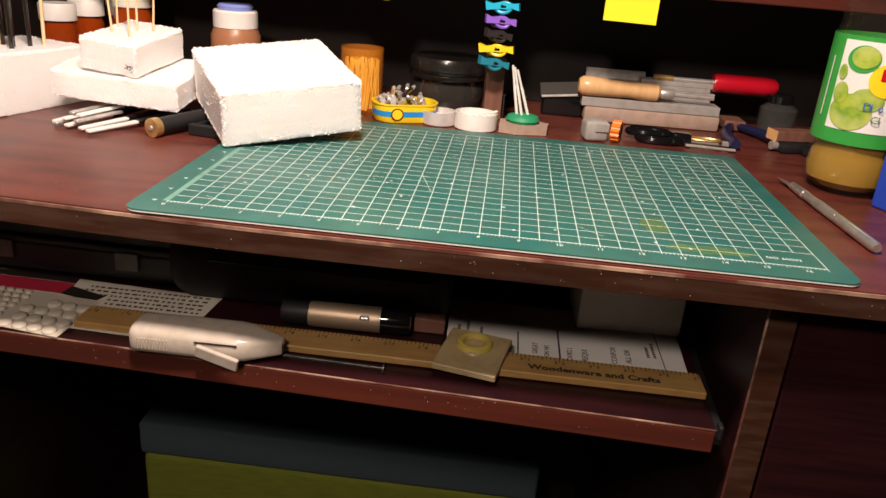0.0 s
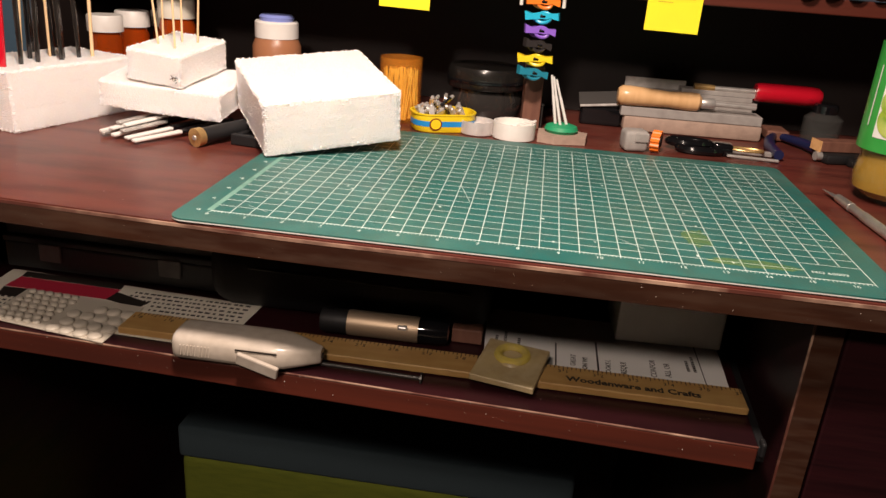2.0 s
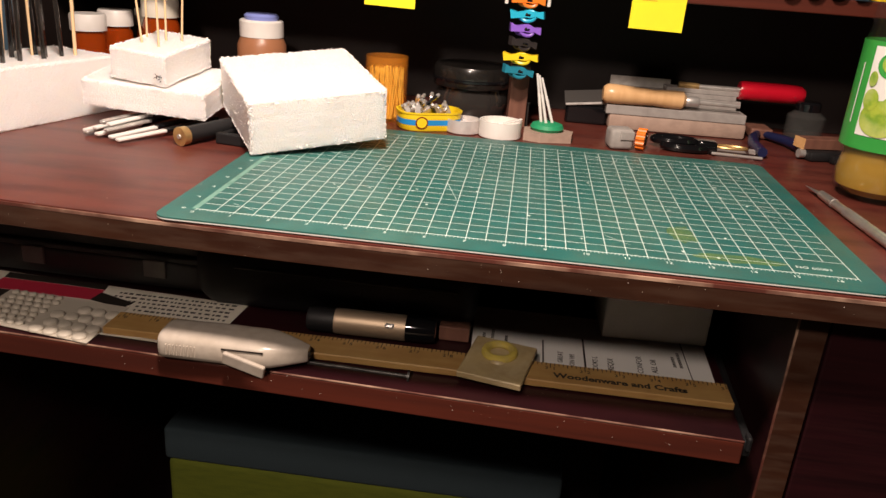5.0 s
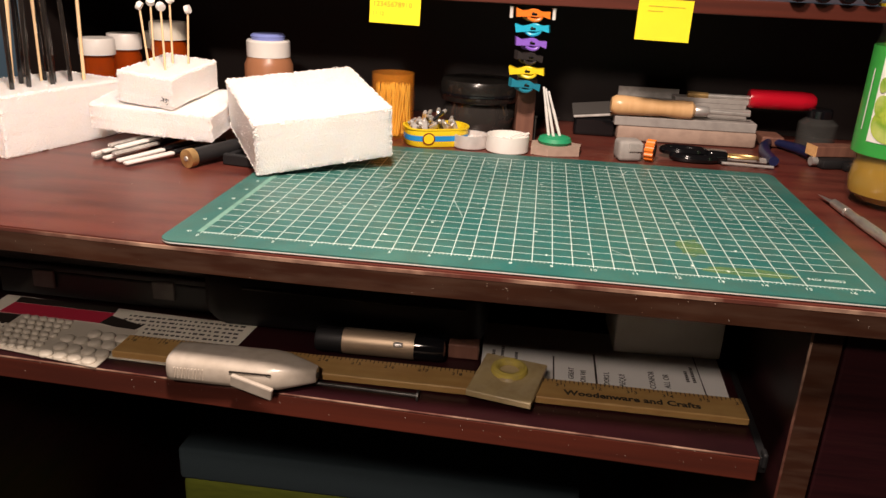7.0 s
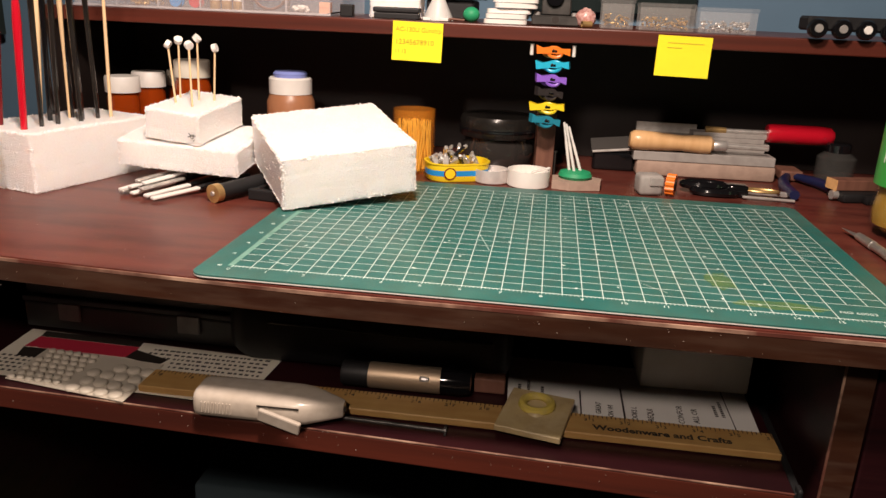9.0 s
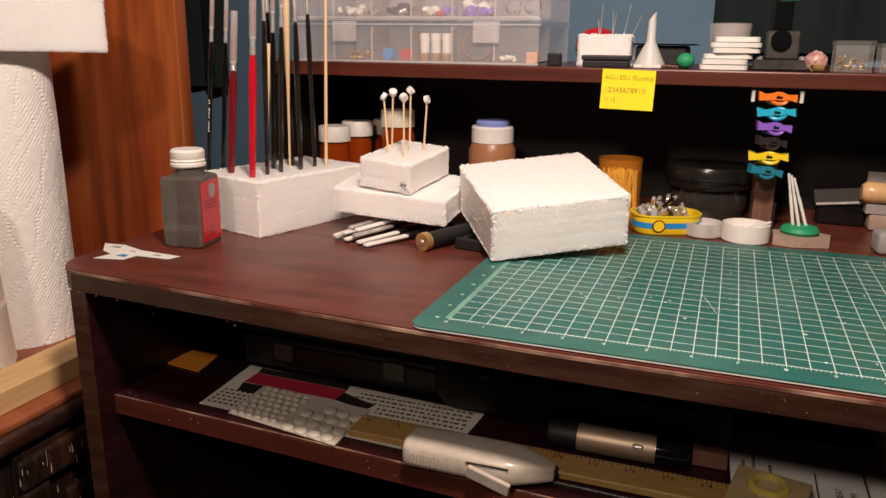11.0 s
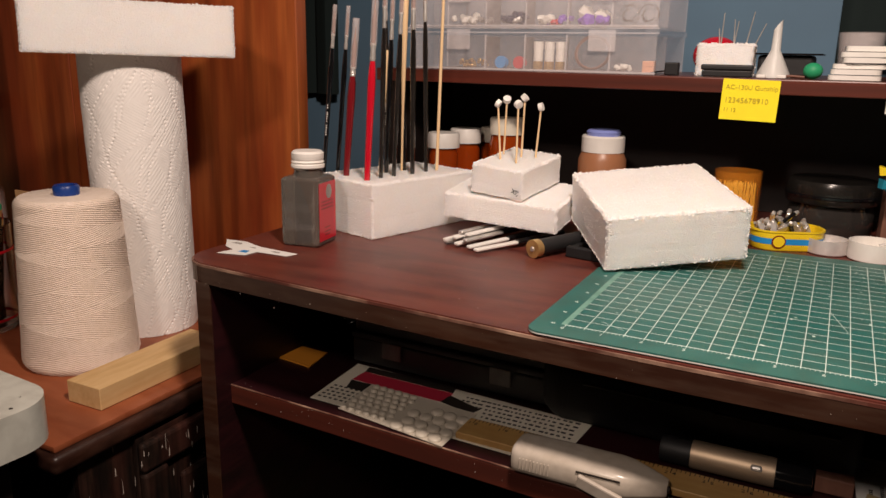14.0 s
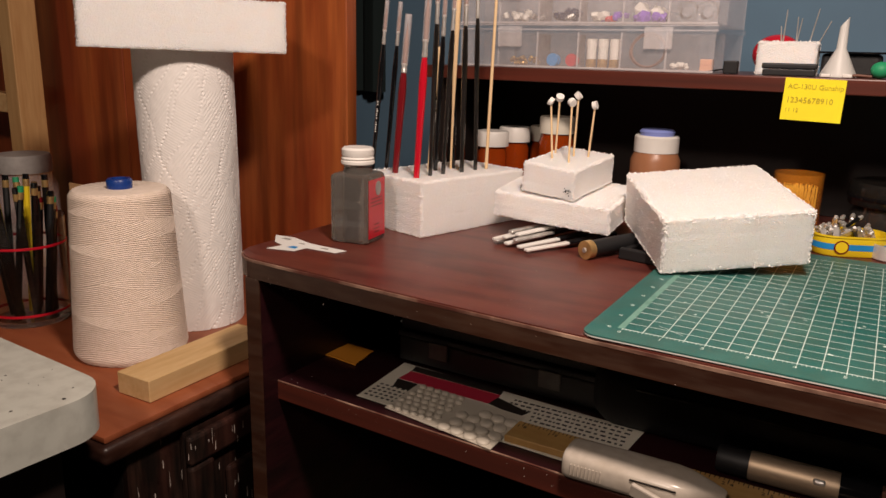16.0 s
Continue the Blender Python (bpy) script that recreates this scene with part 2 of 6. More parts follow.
M_GOLDP = mat("champagne_metal", (0.52, 0.40, 0.28), 0.48, 0.7)
M_BOARD = mat("yellowed_acrylic", (0.44, 0.34, 0.17), 0.4, spots=[((0.26, 0.18, 0.08), 40, 0.7, (1, 1, 1)), ((0.52, 0.43, 0.26), 90, 0.5, (1, 1, 1))], bump=0.4, bscale=90)
M_RING = mat("old_yellow_ring", (0.52, 0.41, 0.08), 0.5, spots=[((0.40, 0.32, 0.12), 120, 0.6, (1, 1, 1))])
M_DOT = mat("rubber_dots", (0.60, 0.545, 0.455), 0.35, trans=0.15)
M_CRIM = mat("crimson_print", (0.42, 0.02, 0.05), 0.6)
M_BIN = mat("slate_fabric", (0.06, 0.09, 0.105), 0.9, bump=0.4, bscale=500)
M_OLIVE = mat("olive_fabric", (0.20, 0.235, 0.025), 0.9, spots=[((0.14, 0.18, 0.02), 30, 0.6, (1, 1, 6))], bump=0.4, bscale=400)
M_WALLSHADE = mat("dark_wall_shade", (0.010, 0.020, 0.020), 0.9, bump=0.3, bscale=400)
M_ROOM = mat("room_paint", (0.30, 0.24, 0.19), 0.85, spots=[((0.26, 0.20, 0.16), 4, 0.5, (1, 1, 1))])
M_CARPET = mat("brown_carpet", (0.07, 0.05, 0.04), 0.95, spots=[((0.04, 0.03, 0.025), 60, 0.6, (1, 1, 1))], bump=0.6, bscale=300)
M_TEA = mat("iced_tea", (0.56, 0.34, 0.055), 0.05, spots=[((0.44, 0.25, 0.035), 25, 0.5, (1, 1, 1))], trans=0.35, ior=1.33, coat=0.5)
M_PET = mat("clear_bottle_plastic", (0.06, 0.055, 0.045), 0.04, alpha=0.12, coat=1.0)
M_LABELG = mat("green_label", (0.035, 0.30, 0.05), 0.35, spots=[((0.06, 0.38, 0.07), 20, 0.5, (1, 1, 1))])
M_LIME = mat("lime_print", (0.36, 0.46, 0.05), 0.4, spots=[((0.12, 0.28, 0.02), 110, 0.8, (1, 1, 1)), ((0.55, 0.58, 0.22), 60, 0.6, (1, 1, 1))])
M_LETTER = mat("dark_green_print", (0.03, 0.14, 0.02), 0.4)
M_BLUEB = mat("blue_glossy_box", (0.02, 0.06, 0.42), 0.25)
M_STAIN = mat("yellow_green_stain", (0.30, 0.40, 0.03), 0.5, spots=[((0.10, 0.28, 0.08), 60, 0.8, (1, 1, 1))], alpha=0.15)
M_DUST = mat("dust_flecks", (0.70, 0.62, 0.55), 0.9)


def writing(name, text, size, m, material, parent=None, label="", align="LEFT", depth=0.00005):
    """Letters in the built-in font, turned into a thin mesh that lies in its own xy plane."""
    c = bpy.data.curves.new(name, "FONT")
    c.body, c.size, c.extrude, c.align_x, c.resolution_u, c.offset = text, size, depth, align, 2, (size * (0.034 if size > 0.008 else 0.008) if material.name == "black_print" else 0.0)
    tmp = bpy.data.objects.new(name, c)
    me = bpy.data.meshes.new_from_object(tmp)
    bpy.data.objects.remove(tmp)
    me.materials.clear()
    me.materials.append(material)
    ob = new(name, me)
    ob.parent = parent
    ob.matrix_local = m
    if label:
        ob["label"] = label
    return ob


def moved(ob, m):
    ob.matrix_local = m
    return ob


# ---- room ----
tagged(part("floor", box(-2.2, 2.2, -2.4, 0.72, -0.05, 0), M_CARPET), "brown carpeted floor", "floor", kind="structure")
tagged(part("wall_north", box(-2.2, 2.2, 0.70, 0.78, 0, 2.4), M_BLUE), "matt slate blue painted wall", "wall", kind="structure")
tagged(part("wall_south", box(-2.2, 2.2, -2.48, -2.4, 0, 2.4), M_ROOM), "plain warm grey wall", "wall", kind="structure")
tagged(part("wall_west", box(-2.28, -2.2, -2.4, 0.7, 0, 2.4), M_ROOM), "plain warm grey wall", "wall", kind="structure")
tagged(part("wall_east", box(2.2, 2.28, -2.4, 0.7, 0, 2.4), M_ROOM), "plain warm grey wall", "wall", kind="structure")
tagged(part("ceiling", box(-2.28, 2.28, -2.48, 0.78, 2.4, 2.48), M_ROOM), "plain warm ceiling", "ceiling", kind="structure")

# upright boards of the panelling beside the desk
panel = thing("wood_panelling", pose(0, 0.30, 0), "upright reddish pine board panelling behind the side cabinet", "panelling", kind="structure")
x = -0.444
k = 0
while x > -1.25:
    w = (0.215, 0.19, 0.24)[k % 3]
    bmx = box(x - w + 0.0012, x, 0, 0.02 + 0.003 * (k % 2), 0.0, 2.2, 0.0012, 1)
    part("board", bmx, M_PANEL, panel)
    x -= w
    k += 1


# Dark folded sheets added in place of soft shadows on the blue wall.
def curtain(x0, x1, y, z0, z1, folds):
    bm = bmesh.new()
    n = folds * 10
    cols = []
    for i in range(n + 1):
        t = i / n
        px = x0 + (x1 - x0) * t
        py = y + 0.010 * math.sin(t * folds * 2 * math.pi) + 0.003 * math.sin(t * 41)
        cols.append([bm.verts.new((px, py + s, z)) for s in (0, 0.004) for z in (z0, z1)])
    for a, b in zip(cols, cols[1:]):
        bm.faces.new((a[0], b[0], b[1], a[1]))
        bm.faces.new((b[2], a[2], a[3], b[3]))
        bm.faces.new((a[1], b[1], b[3], a[3]))
        bm.faces.new((b[0], a[0], a[2], b[2]))
    ob = part("curtain", bm, M_WALLSHADE, smooth=True)
    return tagged(ob, "dark green-black folded sheet added for the shade on the blue wall", "curtain", "curtains on the wall")


curtain(0.125, 0.385, 0.672, 0.93, 1.9, 3)
curtain(-0.80, -0.645, 0.672, 0.86, 1.9, 2)

# ---- desk ----
FRONT = -0.0225
M_BAND = mat("mat_band", (0.17, 0.34, 0.28), 0.5, spots=[((0.10, 0.24, 0.19), 80, 0.6, (1, 1, 1))])


def desk_outline(grow):
    """The front bows back towards the rounded left corner."""
    pts = []
    bow = lambda x: 0.022 * max(0.0, (0.08 - x) / 0.391) ** 1.3
    for i in range(11):
        a = radians(180 + 9 * i)
        pts.append((-0.311 - grow + 0.034 * math.cos(a), FRONT + 0.022 - grow + 0.034 + 0.034 * math.sin(a)))
    for i in range(1, 21):
        x = -0.311 + 0.391 * i / 20
        pts.append((x, FRONT - grow + bow(x)))
    return pts + [(0.80, FRONT - grow), (0.80, 0.62), (-0.345 - grow, 0.62)]


desk = thing("desk", pose(0, 0, 0), "dark mahogany laminate desk with a worn front edge", "desk")
bm = outline(desk_outline(0), TOP - 0.001, TOP)
part("desk_top", bm, M_DESK, desk, "reddish mahogany surface with dull scuffs")
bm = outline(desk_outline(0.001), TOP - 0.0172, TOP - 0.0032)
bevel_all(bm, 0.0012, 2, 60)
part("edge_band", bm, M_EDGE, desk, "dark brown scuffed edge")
bm = outline(desk_outline(0.0012), TOP - 0.0032, TOP - 0.001)
part("edge_lip", bm, M_WORN, desk, "chipped pinkish laminate lip")
part("side_panel", box(-0.323, -0.309, 0.0, 0.60, 0, TOP - 0.0172, 0.001), M_DARK, desk)
part("side_panel", box(0.391, 0.409, 0.0, 0.60, 0, TOP - 0.0172, 0.001), M_DARK, desk)
part("edge_strip", box(0.3918, 0.4095, -0.0012, 0.0, 0, TOP - 0.0178), M_EDGE, desk)
part("edge_strip", box(-0.3235, -0.3085, -0.0015, 0.0, 0, TOP - 0.0172), M_EDGE, desk)
part("edge_strip", box(0.3905, 0.3918, -0.0012, 0.0, 0, TOP - 0.0178), M_WORN, desk, "rubbed pale edge strip")
# Back panel colour carries the darkness of the shaded knee space.
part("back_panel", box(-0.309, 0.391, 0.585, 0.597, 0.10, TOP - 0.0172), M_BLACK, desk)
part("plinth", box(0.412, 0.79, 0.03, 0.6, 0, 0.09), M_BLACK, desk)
for z0, z1 in ((0.515, TOP - 0.026), (0.305, 0.510), (0.095, 0.300)):
    part("drawer_front", box(0.4125, 0.79, 0.001, 0.02, z0, z1, 0.0015), M_DARK, desk, "dark red veneered drawer front")
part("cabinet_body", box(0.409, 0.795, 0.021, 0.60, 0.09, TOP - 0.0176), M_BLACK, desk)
tray = part("keyboard_tray", box(-0.342, 0.347, 0, 0.42, -0.0182, -0.001, 0.001), M_TRAY, desk, "pull-out mahogany tray with a bright front edge")
moved(tray, pose(0.0265, 0.0045, TRAY, 0, 0, -2.4))
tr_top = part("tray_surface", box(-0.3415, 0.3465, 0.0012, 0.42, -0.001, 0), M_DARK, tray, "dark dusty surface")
part("front_lip", box(-0.342, 0.347, -0.0002, 0.0012, -0.0012, 0.0002, 0.0005), M_WORN, tray, "rubbed shiny front lip")
for sx in (-0.3485, 0.348):
    rail = part("slide_rail", box(sx, sx + 0.0055, 0.004, 0.40, -0.014, -0.002, 0.001), M_BLACKM, tray, "dull metal drawer slide")
    part("bracket", box(sx + 0.001, sx + 0.0045, 0.001, 0.010, -0.009, 0.002, 0.0015), M_BLACKM, rail)

# ---- hutch ----
hutch = thing("hutch", pose(0, 0, TOP), "mahogany desk hutch with one long shelf and a dark recess", "hutch")
part("shelf", box(-0.352, 0.80, 0.331, 0.60, 0.1412, 0.1555, 0.0012), M_TRAY, hutch, "reddish mahogany shelf board")
# Recess panels near-black: shade under the shelf is put into their colour.
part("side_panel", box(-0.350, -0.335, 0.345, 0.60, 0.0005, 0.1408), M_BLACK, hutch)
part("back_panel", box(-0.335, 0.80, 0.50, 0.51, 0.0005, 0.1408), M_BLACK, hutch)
# ---- side cabinet ----
cab = thing("side_cabinet", pose(0, 0, 0), "old side cabinet with redwood top and distressed dark doors", "cabinet")
CT = 0.625
bm = box(-1.20, -0.3785, -0.108, 0.296, CT - 0.006, CT, 0.0015, 2)
part("top_board", bm, M_CABTOP, cab, "polished redwood top with rubbed stains", smooth=True)
part("edge_moulding", box(-1.20, -0.3725, -0.114, 0.296, CT - 0.024, CT - 0.0062, 0.006, 3), M_CABEDGE, cab, "dark rounded edge", smooth=True)
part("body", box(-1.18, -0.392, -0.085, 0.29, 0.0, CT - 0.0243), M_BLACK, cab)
part("side_face", box(-0.3915, -0.385, -0.085, 0.29, 0.02, CT - 0.0245, 0.001), M_DISTRESS, cab, "paint-worn wooden side")
door = part("door", box(-0.3845, -0.379, -0.030, 0.25, 0.05, CT - 0.030, 0.001), M_DISTRESS, cab, "raised frame door with chipped paint")
for y0, y1, z0, z1 in ((-0.030, 0.25, CT - 0.062, CT - 0.034), (-0.030, 0.25, 0.052, 0.09), (-0.030, -0.002, 0.092, CT - 0.064), (0.222, 0.25, 0.092, CT - 0.064)):
    part("moulding", box(-0.3788, -0.370, y0, y1, z0, z1, 0.003, 2), M_DISTRESS, door, "worn bare-edged moulding")
part("raised_panel", box(-0.3788, -0.373, 0.016, 0.205, 0.11, CT - 0.085, 0.004, 2), M_DISTRESS, door)
# thin upright flakes where the paint has gone down to bare pale wood
rnd = random.Random(41)
bm = bmesh.new()
for i in range(230):
    edge = i % 3 == 0
    y, z = rnd.uniform(-0.083, 0.20), rnd.uniform(0.30, CT - 0.03)
    face = -0.3849 if y < -0.0315 else -0.3787 if y < 0.0 or z > CT - 0.034 else -0.3728 if 0.02 < y and z < CT - 0.09 else -0.3697
    if 0.0 <= y <= 0.02 or CT - 0.09 <= z <= CT - 0.062:
        face = -0.3786
    elif -0.030 <= y < -0.002 or CT - 0.062 < z < CT - 0.034:
        face = -0.3699
    w, l = rnd.uniform(0.0002, 0.0006), rnd.uniform(0.001, 0.006) * (1.5 if edge else 1)
    ps = [bm.verts.new((face, y + a * w + rnd.uniform(-0.0003, 0.0003), z + b * l)) for a, b in ((-1, -1), (1, -0.7), (0.5, 0.8), (-0.4, 1))]
    bm.faces.new(ps)
tagged(part("bare_flakes", bm, M_DUST, cab, "pale flaked spots"), kind="stuff")

# pine rack at the far end of the cabinet
rack = thing("pine_rack", pose(-1.0, 0.20, CT), "pale unfinished pine rack frame on the cabinet", "rack")
part("post", box(0.020, 0.050, 0, 0.04, 0.0003, 0.50, 0.0015), M_POST, rack)
part("rail", box(-0.16, 0.020, 0.002, 0.038, 0.205, 0.232, 0.0015), M_PINE, rack)
part("post", box(-0.20, -0.16, 0, 0.04, 0.0003, 0.50, 0.0015), M_POST, rack)

# appliance beside the cabinet
app = thing("enamel_machine", pose(-0.345, -0.118, 0, 0, 0, -4), "chipped pale grey enamel machine top on a dark base", "machine")
bm = outline(rounded(-0.42, 0.0, -0.30, 0.0, (0.02, 0.02, 0.034, 0.02), 8), 0.648, 0.682)
bevel_all(bm, 0.009, 4, 60)
part("housing", bm, M_ENAMEL, app, smooth=True)
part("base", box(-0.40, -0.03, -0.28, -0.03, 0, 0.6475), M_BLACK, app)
rnd = random.Random(5)
bm = bmesh.new()
for i in range(34):
    a, b, s = rnd.uniform(-0.19, -0.01), rnd.uniform(-0.17, -0.01), rnd.uniform(0.0004, 0.0018)
    bmesh.ops.create_cone(bm, cap_ends=True, segments=5, radius1=s, radius2=s * 0.6, depth=0.0003, matrix=Matrix.Translation((a, b, 0.6821)) @ Matrix.Diagonal((rnd.uniform(0.5, 2), 1, 1, 1)))
tagged(part("chip_marks", bm, M_PRINT, app, "rusty chips"), kind="stuff")
bm = bmesh.new()
bmesh.ops.create_uvsphere(bm, u_segments=12, v_segments=8, radius=0.006, matrix=Matrix.Translation((-0.006, -0.062, 0.6755)) @ Matrix.Diagonal((0.6, 0.9, 1.1, 1)))
part("dent", bm, M_GREY, app, "dull grey bare patch", smooth=True)

# fabric bin under the desk
fb = thing("fabric_bin", pose(0.04, 0.36, 0), "slate and olive fabric storage bin under the desk", "bin")
part("lower_panel", box(-0.262, 0.262, 0.002, 0.2, 0.0005, 0.268, 0.008, 3), M_OLIVE, fb, "olive green lower part", smooth=True)
part("upper_band", box(-0.265, 0.265, 0, 0.202, 0.268, 0.318, 0.006, 3), M_BIN, fb, "slate blue upper band", smooth=True)

# ---- cutting mat ----
cm = thing("cutting_mat", pose(0, 0, TOP), "green gridded self-healing cutting mat, stained and scratched", "cutting mat")
sheet = rounded(-0.0215, 0.434, -0.0205, 0.2855, (0.010,) * 4, 6)
part("bottom_layer", outline(rounded(-0.0213, 0.4338, -0.0203, 0.2853, (0.010,) * 4, 6), 0.0002, 0.0011), M_BLACK, cm)
part("core_layer", outline(sheet, 0.0011, 0.0019), M_CAP, cm, "white core showing at the edge")
part("top_layer", outline(sheet, 0.0019, 0.0030), M_GREEN, cm, "matt green vinyl")
S0, S1 = 0.0030, 0.00308


def line_mesh(w, l):
    b = box(-w / 2, w / 2, 0, l, S0, S1)
    me = bpy.data.meshes.new("grid_line")
    b.to_mesh(me)
    b.free()
    me.materials.append(M_LINE)
    return me


me_full, me_cut, me_row = line_mesh(0.00050, 10.5 * IN + 0.0015), line_mesh(0.00050, 9.5 * IN), line_mesh(0.00042, 16.5 * IN)
me_short = line_mesh(0.00042, 15 * IN)
for i in range(34):
    ob = new("grid_line", me_cut if i in (31, 32) else me_full)
    ob.parent = cm
    ob.location = (i * IN / 2, IN if i in (31, 32) else -0.0015, 0)
for i in range(1, 22):
    ob = new("grid_line", me_short if i == 1 else me_row)
    ob.parent = cm
    ob.matrix_local = pose(0 if i > 0 else 0, i * IN / 2, 0.00002, 0, 0, -90)
part("border_band", box(-0.0035, 0.0005, 0, 10.5 * IN, S0, S1 + 0.00003), M_BAND, cm, "dull pale printed band")
bm = bmesh.new()
for i in range(int(16.5 * 10) + 1):
    a = i * IN / 10
    box(a - 0.00016, a + 0.00016, -0.0032 if i % 5 == 0 else -0.0022, 0.0, S0, S1 + 0.00002, bm=bm)
box(0, 16.5 * IN, -0.0003, 0.0003, S0, S1 + 0.00004, bm=bm)
for i in range(11):
    box(-0.0105, -0.009, i * IN - 0.0003, i * IN + 0.0005, S0, S1, bm=bm)
tagged(part("tick_scale", bm, M_LINE, cm), kind="stuff")
for i in range(17):
    writing("number", str(i), 0.0048, pose(i * IN - 0.0005, -0.0078, S0), M_LINE, cm, align="CENTER")
for i in range(11):
    writing("number", str(i), 0.0042, pose(-0.0085, i * IN - 0.0015, S0), M_LINE, cm, align="CENTER")
writing("part_number", "NO 60003", 0.0052, pose(15.15 * IN, 0.0095, S0), M_LINE, cm)
rnd = random.Random(3)


def blot(name, x, y, rx, ry, material, seed, label):
    r = random.Random(seed)
    pts = [(x + rx * math.cos(a) * r.uniform(0.65, 1.15), y + ry * math.sin(a) * r.uniform(0.65, 1.15)) for a in [2 * math.pi * i / 18 for i in range(18)]]
    part(name, outline(pts, S0 + 0.00001, S1 + 0.00005), material, cm, label)


blot("stain", 0.322, 0.052, 0.010, 0.020, M_STAIN, 4, "yellow-green paint stain")
blot("stain", 0.352, 0.013, 0.034, 0.008, M_STAIN, 9, "yellow-green paint stain")
bm = bmesh.new()
for i in range(70):
    a, b, t, l = rnd.uniform(0.0, 0.41), rnd.uniform(0.01, 0.26), rnd.uniform(0, 3.14), rnd.uniform(0.0006, 0.0016)
    if i < 12:
        l = rnd.uniform(0.006, 0.022)
    n = (math.cos(t), math.sin(t))
    w = 0.00018 if i < 12 else l * 0.6
    q = [bm.verts.new((a + n[0] * l * u - n[1] * w * v, b + n[1] * l * u + n[0] * w * v, S1 + 0.00004)) for u, v in ((-1, -1), (1, -1), (1, 1), (-1, 1))]
    bm.faces.new(q)
tagged(part("scratching", bm, M_LINE, cm, "pale scratches and specks"), kind="stuff")


def bent(points, r, seg=10):
    bm = bmesh.new()
    prev = None
    for i, p in enumerate(points):
        p = Vector(p)
        a = Vector(points[max(i - 1, 0)])
        b = Vector(points[min(i + 1, len(points) - 1)])
        q = (b - a).to_track_quat("Z", "Y").to_matrix()
        rr = r[i] if isinstance(r, (list, tuple)) else r
        loop = [bm.verts.new(p + q @ Vector((rr * math.cos(2 * math.pi * k / seg), rr * math.sin(2 * math.pi * k / seg), 0))) for k in range(seg)]
        if prev:
            for k in range(seg):
                bm.faces.new((prev[k], prev[(k + 1) % seg], loop[(k + 1) % seg], loop[k]))
        else:
            bm.faces.new(loop[::-1])
        prev = loop
    bm.faces.new(prev)
    return bm


def ring(bm, cx, cy, z, rx, ry, r, seg=28, side=8, yaw=0.0):
    ps = []
    for i in range(seg):
        a = 2 * math.pi * i / seg
        c, s = math.cos(a), math.sin(a)
        x, y = rx * c, ry * s
        nx, ny = c / rx, s / ry
        l = math.hypot(nx, ny)
        nx, ny = nx / l, ny / l
        loop = []
        for j in range(side):
            b = 2 * math.pi * j / side
            ox, oy = x + nx * r * math.cos(b), y + ny * r * math.cos(b)
            loop.append(bm.verts.new((cx + ox * math.cos(yaw) - oy * math.sin(yaw), cy + ox * math.sin(yaw) + oy * math.cos(yaw), z + r * math.sin(b))))
        ps.append(loop)
    for i in range(seg):
        a, b = ps[i], ps[(i + 1) % seg]
        for j in range(side):
            k = (j + 1) % side
            bm.faces.new((a[j], b[j], b[k], a[k]))
    return bm


